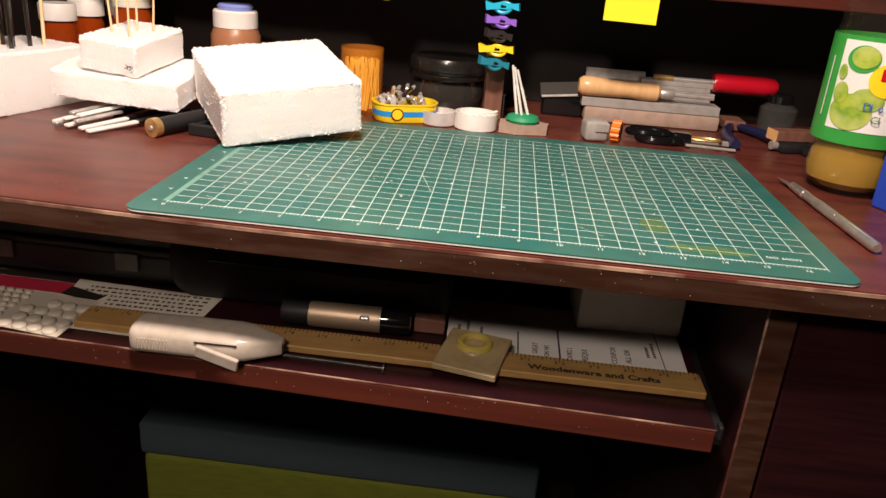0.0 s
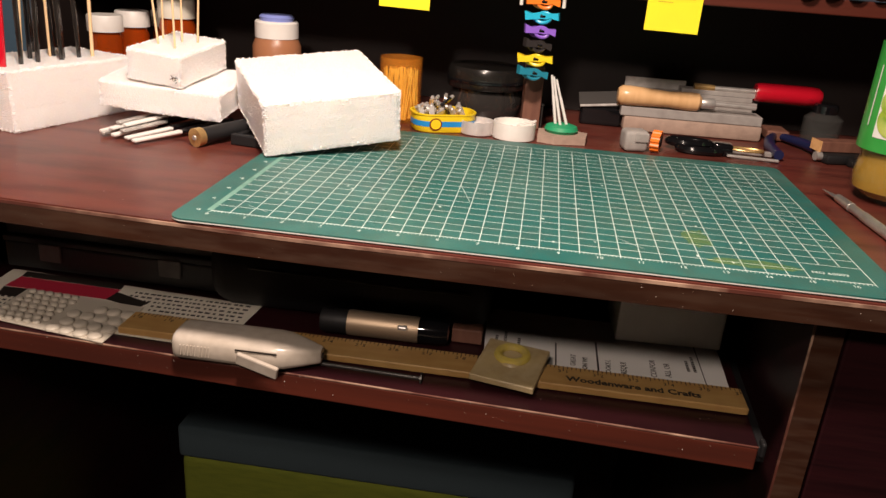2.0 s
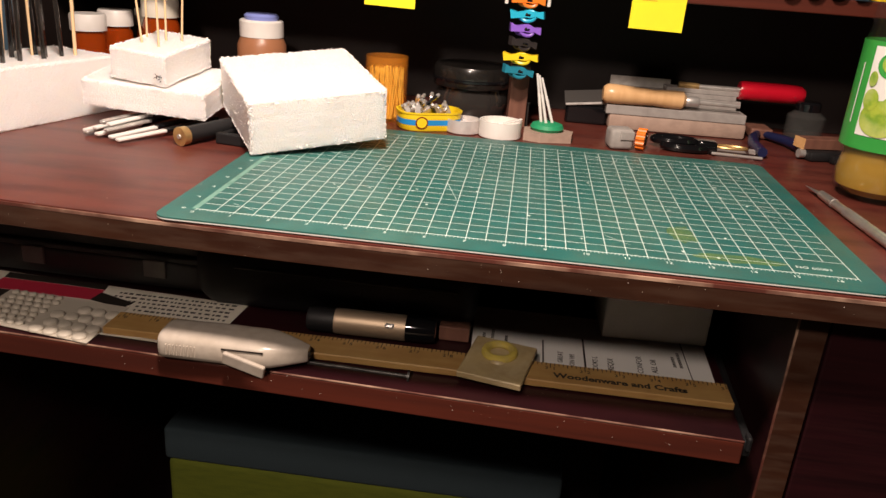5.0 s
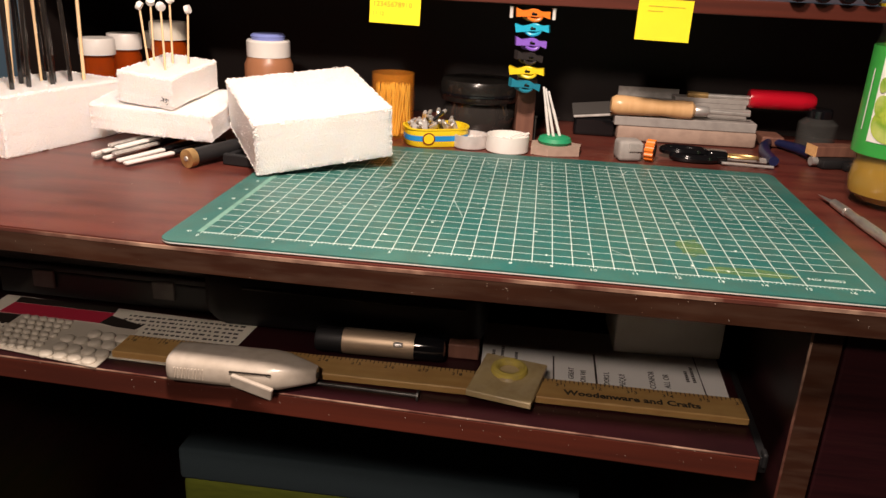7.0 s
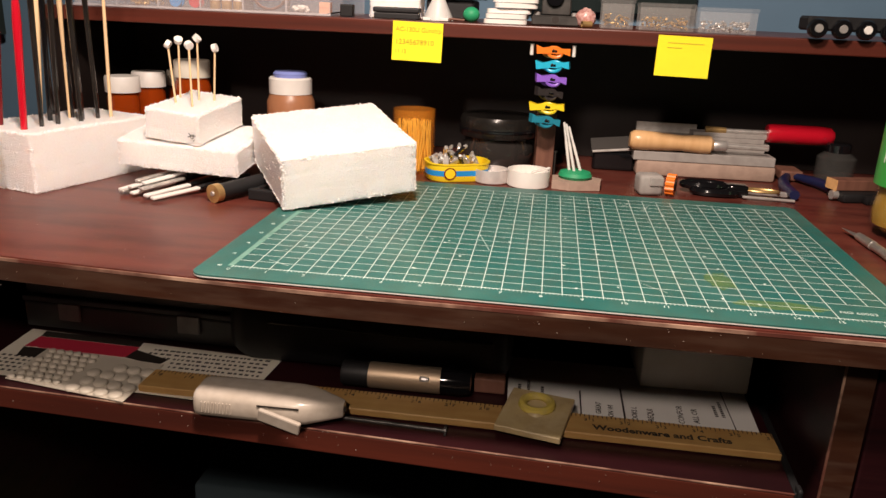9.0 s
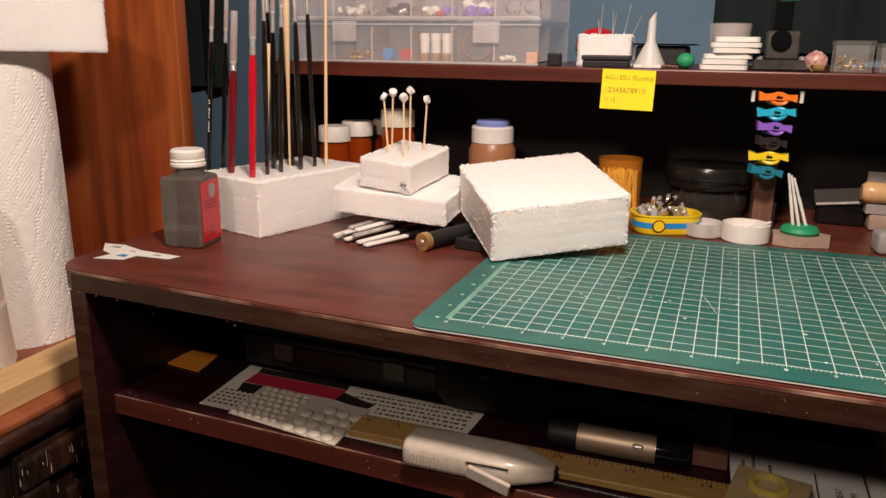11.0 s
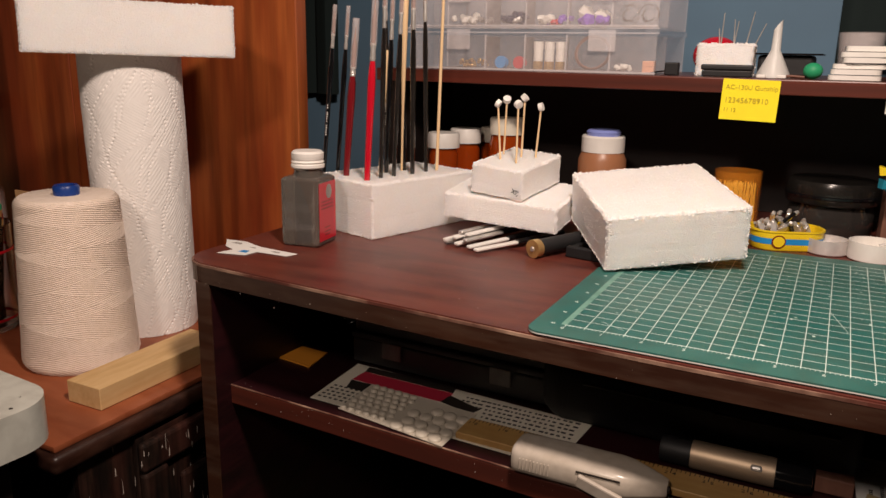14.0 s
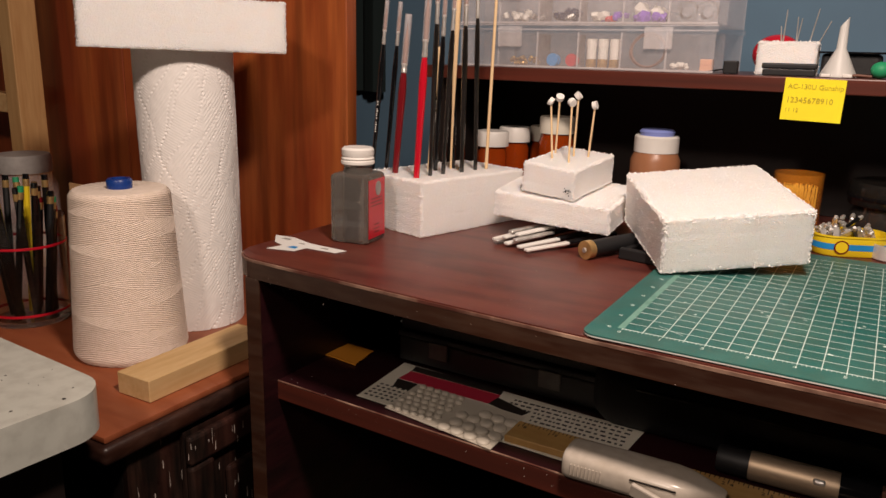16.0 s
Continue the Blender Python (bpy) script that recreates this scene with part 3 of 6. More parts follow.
# ---- foam blocks ----
def foam_bm(w, d, h, r=0.003, cell=0.0016, amp=0.00030, seed=0, seams=(0.34, 0.68)):
    """A cut block of closed-cell foam: fine cells, crumbled edges and faint glued seams round the sides."""
    bm = bmesh.new()
    n = [max(3, int(s / cell)) for s in (w, d, h)]
    seen = {}
    mid = Vector((w / 2, d / 2, 0))

    def vert(i, j, k):
        key = (i, j, k)
        if key not in seen:
            p = Vector((w * i / n[0], d * j / n[1], h * k / n[2]))
            q = Vector((min(max(p.x, r), w - r), min(max(p.y, r), d - r), min(max(p.z, r), h - r)))
            off = p - q
            axes = sum(abs(c) > 1e-9 for c in off)
            if axes > 1:
                p = q + off.normalized() * r * (1 + 0.10 * (axes - 1))
            s = Vector((seed * 3.1, seed * 1.7, 0))
            rough = 1.0 if axes < 2 else 1.9
            g = p + s
            if 0 < k < n[2]:
                for f in seams:
                    z = h * f + 0.0007 * noise.noise(g * 40)
                    out = (p - mid).normalized()
                    p -= out * 0.0003 * math.exp(-((p.z - z) / 0.0009) ** 2)
            p += noise.noise_vector(g * 1300) * amp * 0.9 * rough + noise.noise_vector(g * 480) * amp * 0.8 * rough + noise.noise_vector(g * 35) * amp * 1.6
            if k == n[2]:
                p.z += 0.0003 * noise.noise(Vector((g.x * 90, g.y * 700, seed)))
            seen[key] = bm.verts.new(p)
        return seen[key]

    for axis in range(3):
        a, b = [c for c in range(3) if c != axis]
        for end in (0, n[axis]):
            for i in range(n[a]):
                for j in range(n[b]):
                    quad = []
                    for u, v in ((0, 0), (1, 0), (1, 1), (0, 1)):
                        c = [0, 0, 0]
                        c[axis], c[a], c[b] = end, i + u, j + v
                        quad.append(vert(*c))
                    flip = (end == 0) != (axis == 1)
                    bm.faces.new(quad[::-1] if flip else quad)
    # torn cells and crumbs standing out of the cut faces, most along the edges
    rnd = random.Random(seed + 50)
    crumbs = bmesh.new()
    for v in list(bm.verts):
        p = v.co.copy()
        near = sum(min(c, s - c) < r * 1.3 for c, s in zip(p, (w, d, h)))
        if rnd.random() > (0.04 if near < 2 else 0.62):
            continue
        size = rnd.uniform(0.00035, 0.0007 if near < 2 else 0.0010)
        turn = Euler((rnd.uniform(0, 3), rnd.uniform(0, 3), 0)).to_matrix()
        six = [crumbs.verts.new(p + turn @ (Vector(c) * size * rnd.uniform(0.7, 1.5))) for c in ((1, 0, 0), (0, 1, 0), (-1, 0, 0), (0, -1, 0), (0, 0, 1), (0, 0, -1))]
        for k in range(4):
            crumbs.faces.new((six[k], six[(k + 1) % 4], six[4]))
            crumbs.faces.new((six[(k + 1) % 4], six[k], six[5]))
    for v in crumbs.verts:
        v.co.z = max(v.co.z, -0.0003)
    for v in bm.verts:
        v.co.z = max(v.co.z, -0.0003)
    return bm, crumbs


def foam_block(m, w, d, h, label, seed, r=0.0018, name="foam_block"):
    bm, crumbs = foam_bm(w, d, h, r, seed=seed)
    ob = part(name, bm, M_FOAM, smooth=True)
    tagged(part("torn_foam", crumbs, M_CRUMB, ob), kind="stuff")
    ob.matrix_world = m
    return tagged(ob, label, "foam block", "foam blocks on the desk")


foam_block(pose(-0.0122, 0.1366, 0.7640, 9.7, -4.9, 31.9), 0.118, 0.113, 0.046, "thick white foam block lying tilted on the mat edge", 1, 0.0025)
slab = foam_block(pose(-0.1875, 0.1905, 0.7805, 6.0, 2.5, 1.0), 0.1125, 0.085, 0.024, "flat white foam slab propped on the brushes", 2)
small_block = foam_block(pose(-0.1094, 0.1903, 0.8030, 4.0, -5.5, 83.2), 0.080, 0.0532, 0.0275, "small white foam block holding five swab sticks", 3)
rnd = random.Random(6)
for k in range(11):
    a = (-0.0004, 0.0030 + rnd.uniform(0, 0.006), 0.0040 + rnd.uniform(0, 0.0055))
    b = (-0.0006, a[1] + rnd.uniform(-0.0035, 0.0035), a[2] + rnd.uniform(-0.003, 0.003))
    part("ink_scribble", bent([a, b], 0.00028, 5), M_BLACKM, small_block)
foam_block(pose(-0.2382, 0.1416, TOP + 0.0004, 0, 0, 74), 0.143, 0.088, 0.0525, "large white foam block with brushes standing in it", 4)
ob = foam_block(pose(-0.537, 0.012, 0.9272, 0, 0.9, 55.6), 0.196, 0.10, 0.051, "white foam slab lying on the paper towel roll", 5)
ob["group"] = "foam blocks"


# ---- brushes standing in the foam ----
def brush(base, top, colour, r, ferrule, cover, label, letters=0):
    """Stands tip up; base and top are the two ends of the handle, ferrule and cover the lengths above it."""
    b, t = Vector(base), Vector(top)
    d = (t - b).normalized()
    m = Matrix.Translation(b) @ d.to_track_quat("Z", "Y").to_matrix().to_4x4()
    n = (t - b).length
    e = thing("paint_brush", m, label, "paint brush", "brushes standing in the foam block")
    r *= 1.1
    part("handle", lathe([(0, -0.012), (r * 0.75, -0.012), (r * 0.85, 0), (r, n * 0.55), (r * 1.12, n * 0.8), (r * 0.95, n * 0.94), (r * 0.7, n), (0, n)], 12), colour, e, smooth=True)
    if ferrule:
        part("ferrule", lathe([(0, n), (r * 0.74, n), (r * 0.85, n + ferrule * 0.15), (r * 0.72, n + ferrule * 0.25), (r * 0.85, n + ferrule * 0.35), (r * 0.7, n + ferrule * 0.5), (r * 0.8, n + ferrule), (0, n + ferrule)], 12), M_STEEL, e, "crimped metal ferrule", smooth=True)
        part("bristles", lathe([(0, n + ferrule), (r * 0.6, n + ferrule), (r * 0.66, n + ferrule + cover * 0.4), (0, n + ferrule + cover * 0.86)], 10), M_STICK, e, smooth=True)
        part("tip_cover", lathe([(r * 1.0, n + ferrule - 0.002), (r * 1.0, n + ferrule + cover), (r * 0.9, n + ferrule + cover), (r * 0.9, n + ferrule - 0.002)], 12), M_CLEAR, e, "clear plastic sleeve", smooth=True)
    for i in range(letters):
        z = n * 0.30 + i * 0.0023
        face = m.to_3x3().inverted() @ Vector((0.35, -0.9, 0))
        if i % 6 == 5:
            continue
        bm = box(-r * 0.26, r * (0.26, 0.1, 0.2)[i % 3], -r * 1.10, -r * 0.85, z, z + (0.0011, 0.0017, 0.0009, 0.0014)[i % 4])
        bm.transform(Matrix.Rotation(math.atan2(face.x, -face.y), 4, "Z"))
        part("lettering", bm, M_CAP, e)
    return e


M_GREYH = mat("worn_grey_lacquer", (0.012, 0.010, 0.009), 0.07, spots=[((0.06, 0.055, 0.05), 40, 0.4, (1, 1, 0.3))], coat=0.8)
for base, top, colr, r, fer, cov, let, lab in (
    ((-0.333, 0.197, 0.812), (-0.320, 0.197, 0.936), M_BLACKP, 0.0021, 0.014, 0.028, 14, "thin black paint brush with a clear tip sleeve"),
    ((-0.320, 0.203, 0.812), (-0.308, 0.203, 0.935), M_BLACKP, 0.0021, 0.014, 0.028, 0, "thin black paint brush with a clear tip sleeve"),
    ((-0.291, 0.176, 0.812), (-0.282, 0.176, 0.910), M_DRED, 0.0032, 0.009, 0.045, 0, "thick dark red lacquered paint brush"),
    ((-0.258, 0.163, 0.812), (-0.251, 0.163, 0.925), M_RED, 0.0031, 0.016, 0.05, 0, "bright red paint brush with a slim ferrule"),
    ((-0.254, 0.182, 0.812), (-0.250, 0.182, 0.955), M_GREYH, 0.0022, 0.02, 0.03, 0, "worn grey-handled paint brush"),
    ((-0.290, 0.252, 0.812), (-0.291, 0.252, 0.965), M_BLACKP, 0.0024, 0.02, 0.03, 24, "black paint brush with white lettering"),
    ((-0.250, 0.200, 0.812), (-0.243, 0.200, 0.950), M_GREYH, 0.0023, 0.02, 0.03, 0, "worn grey-handled paint brush"),
    ((-0.261, 0.240, 0.812), (-0.263, 0.240, 0.962), M_BLACKP, 0.0023, 0.02, 0.03, 22, "black paint brush with white lettering"),
    ((-0.241, 0.222, 0.812), (-0.241, 0.222, 0.955), M_GREYH, 0.0024, 0.02, 0.03, 0, "worn grey-handled paint brush"),
    ((-0.246, 0.232, 0.812), (-0.247, 0.232, 0.958), M_BLACKP, 0.0022, 0.02, 0.03, 24, "black paint brush with white lettering"),
    ((-0.237, 0.244, 0.812), (-0.240, 0.244, 0.963), M_GREYH, 0.0022, 0.02, 0.03, 0, "worn grey-handled paint brush"),
    ((-0.268, 0.215, 0.812), (-0.262, 0.215, 0.945), M_BLACKP, 0.0024, 0.02, 0.03, 0, "plain black paint brush"),
):
    brush(base, top, colr, r, fer, cov, lab, let)
for base, top, r in (((-0.262, 0.236, 0.800), (-0.258, 0.236, 1.04), 0.0058), ((-0.277, 0.215, 0.800), (-0.268, 0.215, 0.935), 0.0040)):
    b, t = Vector(base), Vector(top)
    n = (t - b).length
    ob = part("bamboo_stick", lathe([(0, 0), (0.0011, 0), (0.0013, n * 0.3), (r * 0.55, n * 0.62), (r, n * 0.98), (r * 0.8, n), (0, n)], 14), M_SWAB, smooth=True)
    ob.matrix_world = Matrix.Translation(b) @ (t - b).to_track_quat("Z", "Y").to_matrix().to_4x4()
    tagged(ob, "pale bamboo stick, thin end down, in the foam block", "stick", "bamboo sticks in the foam block")
sk = part("skewer", rod((0, 0, -0.01), (0.006, 0, 0.215), 0.0017, 0.0015), M_SWAB, smooth=True)
sk.location = (-0.232, 0.258, 0.812)
tagged(sk, "pale bamboo skewer standing in the foam block", "skewer")

# swab sticks in the small block
for bx, by, tx, ty, tz, k in ((-0.1435, 0.222, -0.1485, 0.222, 0.888, 0), (-0.1495, 0.242, -0.147, 0.240, 0.891, 1), (-0.1245, 0.214, -0.1255, 0.216, 0.8885, 2), (-0.130, 0.240, -0.1285, 0.240, 0.8935, 3), (-0.118, 0.246, -0.1125, 0.242, 0.8855, 4)):
    b, t = Vector((bx, by, 0.826)), Vector((tx, ty, tz))
    e = thing("swab_stick", Matrix.Translation(b) @ (t - b).to_track_quat("Z", "Y").to_matrix().to_4x4(), "wooden stick with a small white cap stuck on top", "stick", "swab sticks in the small foam block")
    n = (t - b).length
    part("stick", rod((0, 0, -0.004), (0, 0, n - 0.003), 0.0010, 0.0009), M_SWAB, e, smooth=True)
    cap = part("cap", bevel_all(lathe([(0, -0.0028), (0.0038, -0.0022), (0.0039, 0.0018), (0.0, 0.0020)], 14), 0.0008, 2), M_CAP, e, "white painted end", smooth=True)
    moved(cap, pose(0, 0, n, (55, 40, 62, 48, 70)[k], 0, (10, -20, 30, 0, 40)[k]))

# loose blades and sticks under the slab
for i, (x0, y0, yaw, z) in enumerate(((-0.174, 0.166, 73, 0.0035), (-0.170, 0.160, 70, 0.0035), (-0.163, 0.163, 72, 0.0075), (-0.157, 0.155, 69, 0.0040), (-0.149, 0.156, 67, 0.0080), (-0.142, 0.150, 65, 0.0040), (-0.133, 0.145, 61, 0.0035), (-0.160, 0.170, 71, 0.0115), (-0.151, 0.165, 69, 0.0112))):
    e = thing("dental_tool", pose(x0, y0, TOP + z, 0, -2, yaw), "silver-tipped thin handle lying under the foam slab", "hand tool", "thin tools under the foam slab")
    part("silver_end", bevel_all(box(0, 0.048, -0.0029, 0.0029, -0.0012, 0.0014), 0.0007, 1), (M_CAP, M_STEEL, M_PAPER)[i % 3], e, "bare silver end")
    part("shaft", rod((0.048, 0, 0), (0.105, 0, 0.001), 0.0030, 0.0026, 10), M_BLACKP, e, smooth=True)

# brass-ended tube and black frame
e = thing("brass_capped_tube", pose(-0.082, 0.162, TOP + 0.0085, 0, 0, 0), "black tube with a round brass end cap", "tube")
d = Vector((0.056, 0.112, 0.004))
part("tube", rod((0, 0, 0), d, 0.0072, 0.0072, 20), M_BLACKM, e, smooth=True)
cap = part("end_cap", rod(-d.normalized() * 0.004, d.normalized() * 0.003, 0.0082, 0.0080, 24), M_BRASS, e, "scratched brass cap", smooth=True)
part("rivet", rod(-d.normalized() * 0.0052, -d.normalized() * 0.004, 0.0020, 0.0024, 12), M_STEEL, cap, "small centre rivet")
e = thing("plastic_bracket", pose(-0.060, 0.178, TOP, 0, 0, -10), "flat black open plastic frame under the foam", "frame")
part("bar", box(0, 0.070, 0, 0.007, 0.0005, 0.010, 0.001), M_BLACKM, e)
part("bar", box(0, 0.070, 0.05, 0.057, 0.0005, 0.010, 0.001), M_BLACKM, e)
for sx in (0, 0.03, 0.063):
    part("cross_bar", box(sx, sx + 0.006, 0.007, 0.05, 0.0005, 0.009, 0.001), M_BLACKM, e)

# ---- solvent bottle, paper scrap ----
M_SOLID = mat("filled_glass", (0.24, 0.215, 0.19), 0.03, spots=[((0.32, 0.295, 0.27), 30, 0.5, (1, 1, 1))], trans=0.66, ior=1.38)
e = thing("solvent_bottle", pose(-0.2835, 0.1040, TOP, 0, 0, 8) @ Matrix.Diagonal((1.0, 1.0, 1.27, 1)), "square glass bottle with white screw cap and red label", "bottle")
pts = rounded(-0.0185, 0.0185, -0.0185, 0.0185, (0.0026,) * 4, 4)
bm = bmesh.new()
rows = [[bm.verts.new((px * k, py * k, z)) for px, py in pts] for k, z in ((0.93, 0.0006), (1.0, 0.0022), (1.0, 0.0470), (0.98, 0.0482), (0.88, 0.0494), (0.72, 0.0502))]
bm.faces.new(rows[0][::-1])
bm.faces.new(rows[-1])
for a, b in zip(rows, rows[1:]):
    for i in range(len(a)):
        bm.faces.new((a[i], a[(i + 1) % len(a)], b[(i + 1) % len(a)], b[i]))
part("glass_body", bm, M_SOLID, e, "clear square glass full of thinner", smooth=True)
part("neck", lathe([(0, 0.0500), (0.0135, 0.0502), (0.0125, 0.053), (0.0125, 0.0553), (0, 0.0553)], 24), M_SOLID, e, smooth=True)
part("screw_cap", lathe([(0, 0.0555), (0.0145, 0.0555), (0.0152, 0.0562), (0.0152, 0.0580), (0.0138, 0.0588), (0.0150, 0.0598), (0.0138, 0.0610), (0.0146, 0.0622), (0.0146, 0.066), (0.0128, 0.0675), (0, 0.0672)], 32), M_CAP, e, "scuffed white metal cap", smooth=True)
lab = part("label", box(0.0187, 0.0190, -0.0150, 0.0165, 0.004, 0.046), M_RED, e, "red paper label")
bm = lathe([(0, 0), (0.0052, 0), (0.0052, 0.0002), (0, 0.0002)], 18)
moved(part("emblem", bm, M_GREY, lab, "grey oval emblem"), pose(0.0191, 0.003, 0.039, 0, 90, 0))
for z, w in ((0.032, 0.011), (0.0295, 0.012), (0.027, 0.012), (0.013, 0.005), (0.010, 0.006), (0.0075, 0.005)):
    part("print_line", box(0.0191, 0.0192, -w, w * 0.9, z, z + 0.0008), M_DRED, lab)

e = thing("paper_scrap", pose(-0.312, 0.052, TOP + 0.0004), "torn white printed paper scrap on the desk corner", "paper")
bm = outline([(-0.043, 0.020), (-0.022, 0.022), (0.004, 0.013), (0.047, 0.010), (0.043, -0.001), (0.012, -0.002), (0.010, -0.016), (-0.016, -0.022), (-0.012, -0.006), (-0.026, 0.000)], 0, 0.0003)
part("sheet", bm, M_PAPER, e)
for x0, y0, w, h, mm in ((-0.030, 0.012, 0.012, 0.004, M_GREY), (-0.005, 0.007, 0.008, 0.002, M_GREY), (0.022, 0.004, 0.010, 0.003, M_GREY), (-0.004, -0.009, 0.010, 0.006, M_BLUEP)):
    part("print_mark", outline([(x0, y0), (x0 + w, y0 - 0.001), (x0 + w * 0.8, y0 + h), (x0 + 0.002, y0 + h)], 0.0003, 0.0004), mm, e)


# ---- jars and pots along the back ----
def pill_jar(x, y, r, h, capr, caph, label, cap_mat=None, lid=False, body=None, paper=False):
    e = thing("amber_jar", pose(x, y, TOP + 0.0004), label, "jar", "amber jars at the back of the desk")
    part("body", lathe([(0, 0), (r * 0.95, 0), (r, 0.002), (r, h * 0.86), (r * 0.92, h * 0.93), (r * 0.85, h), (r * 0.80, h), (r * 0.88, h * 0.9), (r * 0.95, h * 0.84), (r * 0.95, 0.004), (0, 0.003)], 32), body or M_AMBER, e, smooth=True)
    part("cap", lathe([(0, h - 0.001), (capr, h - 0.001), (capr, h + caph * 0.9), (capr * 0.94, h + caph), (0, h + caph)], 40), cap_mat or M_CAP, e, "white ribbed plastic cap", smooth=True)
    if paper:
        part("paper_label", lathe([(r + 0.0003, h * 0.1), (r + 0.0003, h * 0.83)], 32), M_CREAM, e, "faded paper label")
    if lid:
        part("blue_lid", lathe([(0, h + caph), (capr * 0.75, h + caph), (capr * 0.8, h + caph + 0.004), (capr * 0.7, h + caph + 0.0065), (0, h + caph + 0.007)], 32), M_LIDBLUE, e, "periwinkle blue lid on top", smooth=True)
    return e


pill_jar(-0.0925, 0.395, 0.0268, 0.070, 0.0240, 0.0170, "amber jar with white cap and blue lid", lid=True, body=mat("dusty_amber", (0.45, 0.20, 0.10), 0.35, trans=0.2))
pill_jar(-0.277, 0.362, 0.0178, 0.065, 0.0190, 0.0165, "amber pill jar with a wide white cap")
pill_jar(-0.270, 0.408, 0.0178, 0.067, 0.0190, 0.0165, "amber pill jar with a wide white cap")
pill_jar(-0.214, 0.405, 0.0205, 0.081, 0.0205, 0.0185, "tall amber jar with a dull cream cap", cap_mat=M_CREAM)
pill_jar(-0.246, 0.45, 0.0195, 0.066, 0.0205, 0.017, "amber jar with a dull cream cap", cap_mat=M_CREAM)

e = thing("toothpick_jar", pose(0.0585, 0.348, TOP + 0.0004), "translucent orange jar packed with yellow picks", "jar")
part("jar", lathe([(0, 0), (0.0215, 0), (0.0225, 0.002), (0.0225, 0.066), (0.0213, 0.066), (0.0213, 0.003), (0, 0.002)], 32), M_ORANGE_T, e, smooth=True)
rnd = random.Random(8)
M_PICK = mat("yellow_picks", (0.95, 0.58, 0.09), 0.45)
me_pick = None
for i in range(90):
    a, rr = rnd.uniform(0, 6.28), 0.0195 * math.sqrt(rnd.random())
    p = Vector((rr * math.cos(a), rr * math.sin(a), 0.003))
    a2, r2 = a + rnd.uniform(-0.5, 0.5), min(0.0200, rr * rnd.uniform(0.7, 1.2))
    q = Vector((r2 * math.cos(a2), r2 * math.sin(a2), rnd.uniform(0.046, 0.056)))
    if me_pick is None:
        b = rod((0, 0, 0), (0, 0, 0.051), 0.0009, 0.0003, 6)
        me_pick = bpy.data.meshes.new("pick")
        b.to_mesh(me_pick)
        b.free()
        me_pick.materials.append(M_PICK)
    ob = new("pick", me_pick)
    ob.parent = e
    ob.matrix_local = Matrix.Translation(p) @ (q - p).to_track_quat("Z", "Y").to_matrix().to_4x4()

# oval fish tin with clips in it
e = thing("fish_tin", pose(0.1085, 0.327, TOP + 0.0004, 0, 0, 24) @ Matrix.Diagonal((1.06, 1.0, 1.0, 1)), "yellow oblong tin with blue stripe, full of silver clips", "tin")
o = rounded(-0.031, 0.031, -0.022, 0.022, (0.018,) * 4, 8)
inner = rounded(-0.0300, 0.0300, -0.0210, 0.0210, (0.017,) * 4, 8)
bm = bmesh.new()
rings = [[bm.verts.new((px * s, py * s, z)) for px, py in src] for src, s, z in ((o, 0.96, 0), (o, 1.0, 0.0015), (o, 1.0, 0.0165), (o, 1.035, 0.0172), (o, 1.035, 0.0186), (inner, 1.0, 0.0186), (inner, 1.0, 0.002))]
bm.faces.new(rings[0][::-1])
bm.faces.new(rings[-1])
for a, b in zip(rings, rings[1:]):
    for i in range(len(a)):
        j = (i + 1) % len(a)
        bm.faces.new((a[i], a[j], b[j], b[i]))
part("tin_body", bm, M_YELLOW, e, smooth=True)
band = rounded(-0.0312, 0.0312, -0.0222, 0.0222, (0.018,) * 4, 8)
bm = bmesh.new()
lo = [bm.verts.new((px, py, 0.006)) for px, py in band]
hi = [bm.verts.new((px, py, 0.0115)) for px, py in band]
for i in range(len(band)):
    if band[i][1] < 0.006 and band[(i + 1) % len(band)][1] < 0.006:
        j = (i + 1) % len(band)
        bm.faces.new((lo[i], lo[j], hi[j], hi[i]))
part("stripe", bm, M_BLUEP, e, "blue printed stripe")
moved(part("emblem", lathe([(0, 0), (0.0062, 0), (0.0062, 0.0004), (0, 0.0004)], 20), M_DRED, e, "round emblem"), pose(-0.013, -0.0224, 0.0088, 90, 0, 0))
moved(part("emblem_face", lathe([(0, 0.0004), (0.0050, 0.0004), (0.0050, 0.0007), (0, 0.0007)], 20), M_YELLOW, e), pose(-0.013, -0.0224, 0.0088, 90, 0, 0))
rnd = random.Random(12)
for i in range(26):
    a, b = rnd.uniform(-0.022, 0.022), rnd.uniform(-0.013, 0.013)
    z = 0.008 + 0.016 * (1 - (abs(a) / 0.026) ** 2) * rnd.random() + 0.004
    c = part("clip", bevel_all(box(-0.0028, 0.0028, -0.0016, 0.0016, -0.007, 0.007), 0.0007, 1), (M_STEEL, M_BRASS, M_BLACKP, M_STEEL, M_CAP)[i % 5], e, "small metal clip")
    moved(c, pose(a, b, z, rnd.uniform(-50, 50), rnd.uniform(-50, 50), rnd.uniform(0, 180)))
    part("jaw", lathe([(0, -0.003), (0.0014, -0.003), (0.0022, 0), (0.0014, 0.003), (0, 0.003)], 8, m=Matrix.Translation((0, 0, 0.0075))), M_STEEL, c)

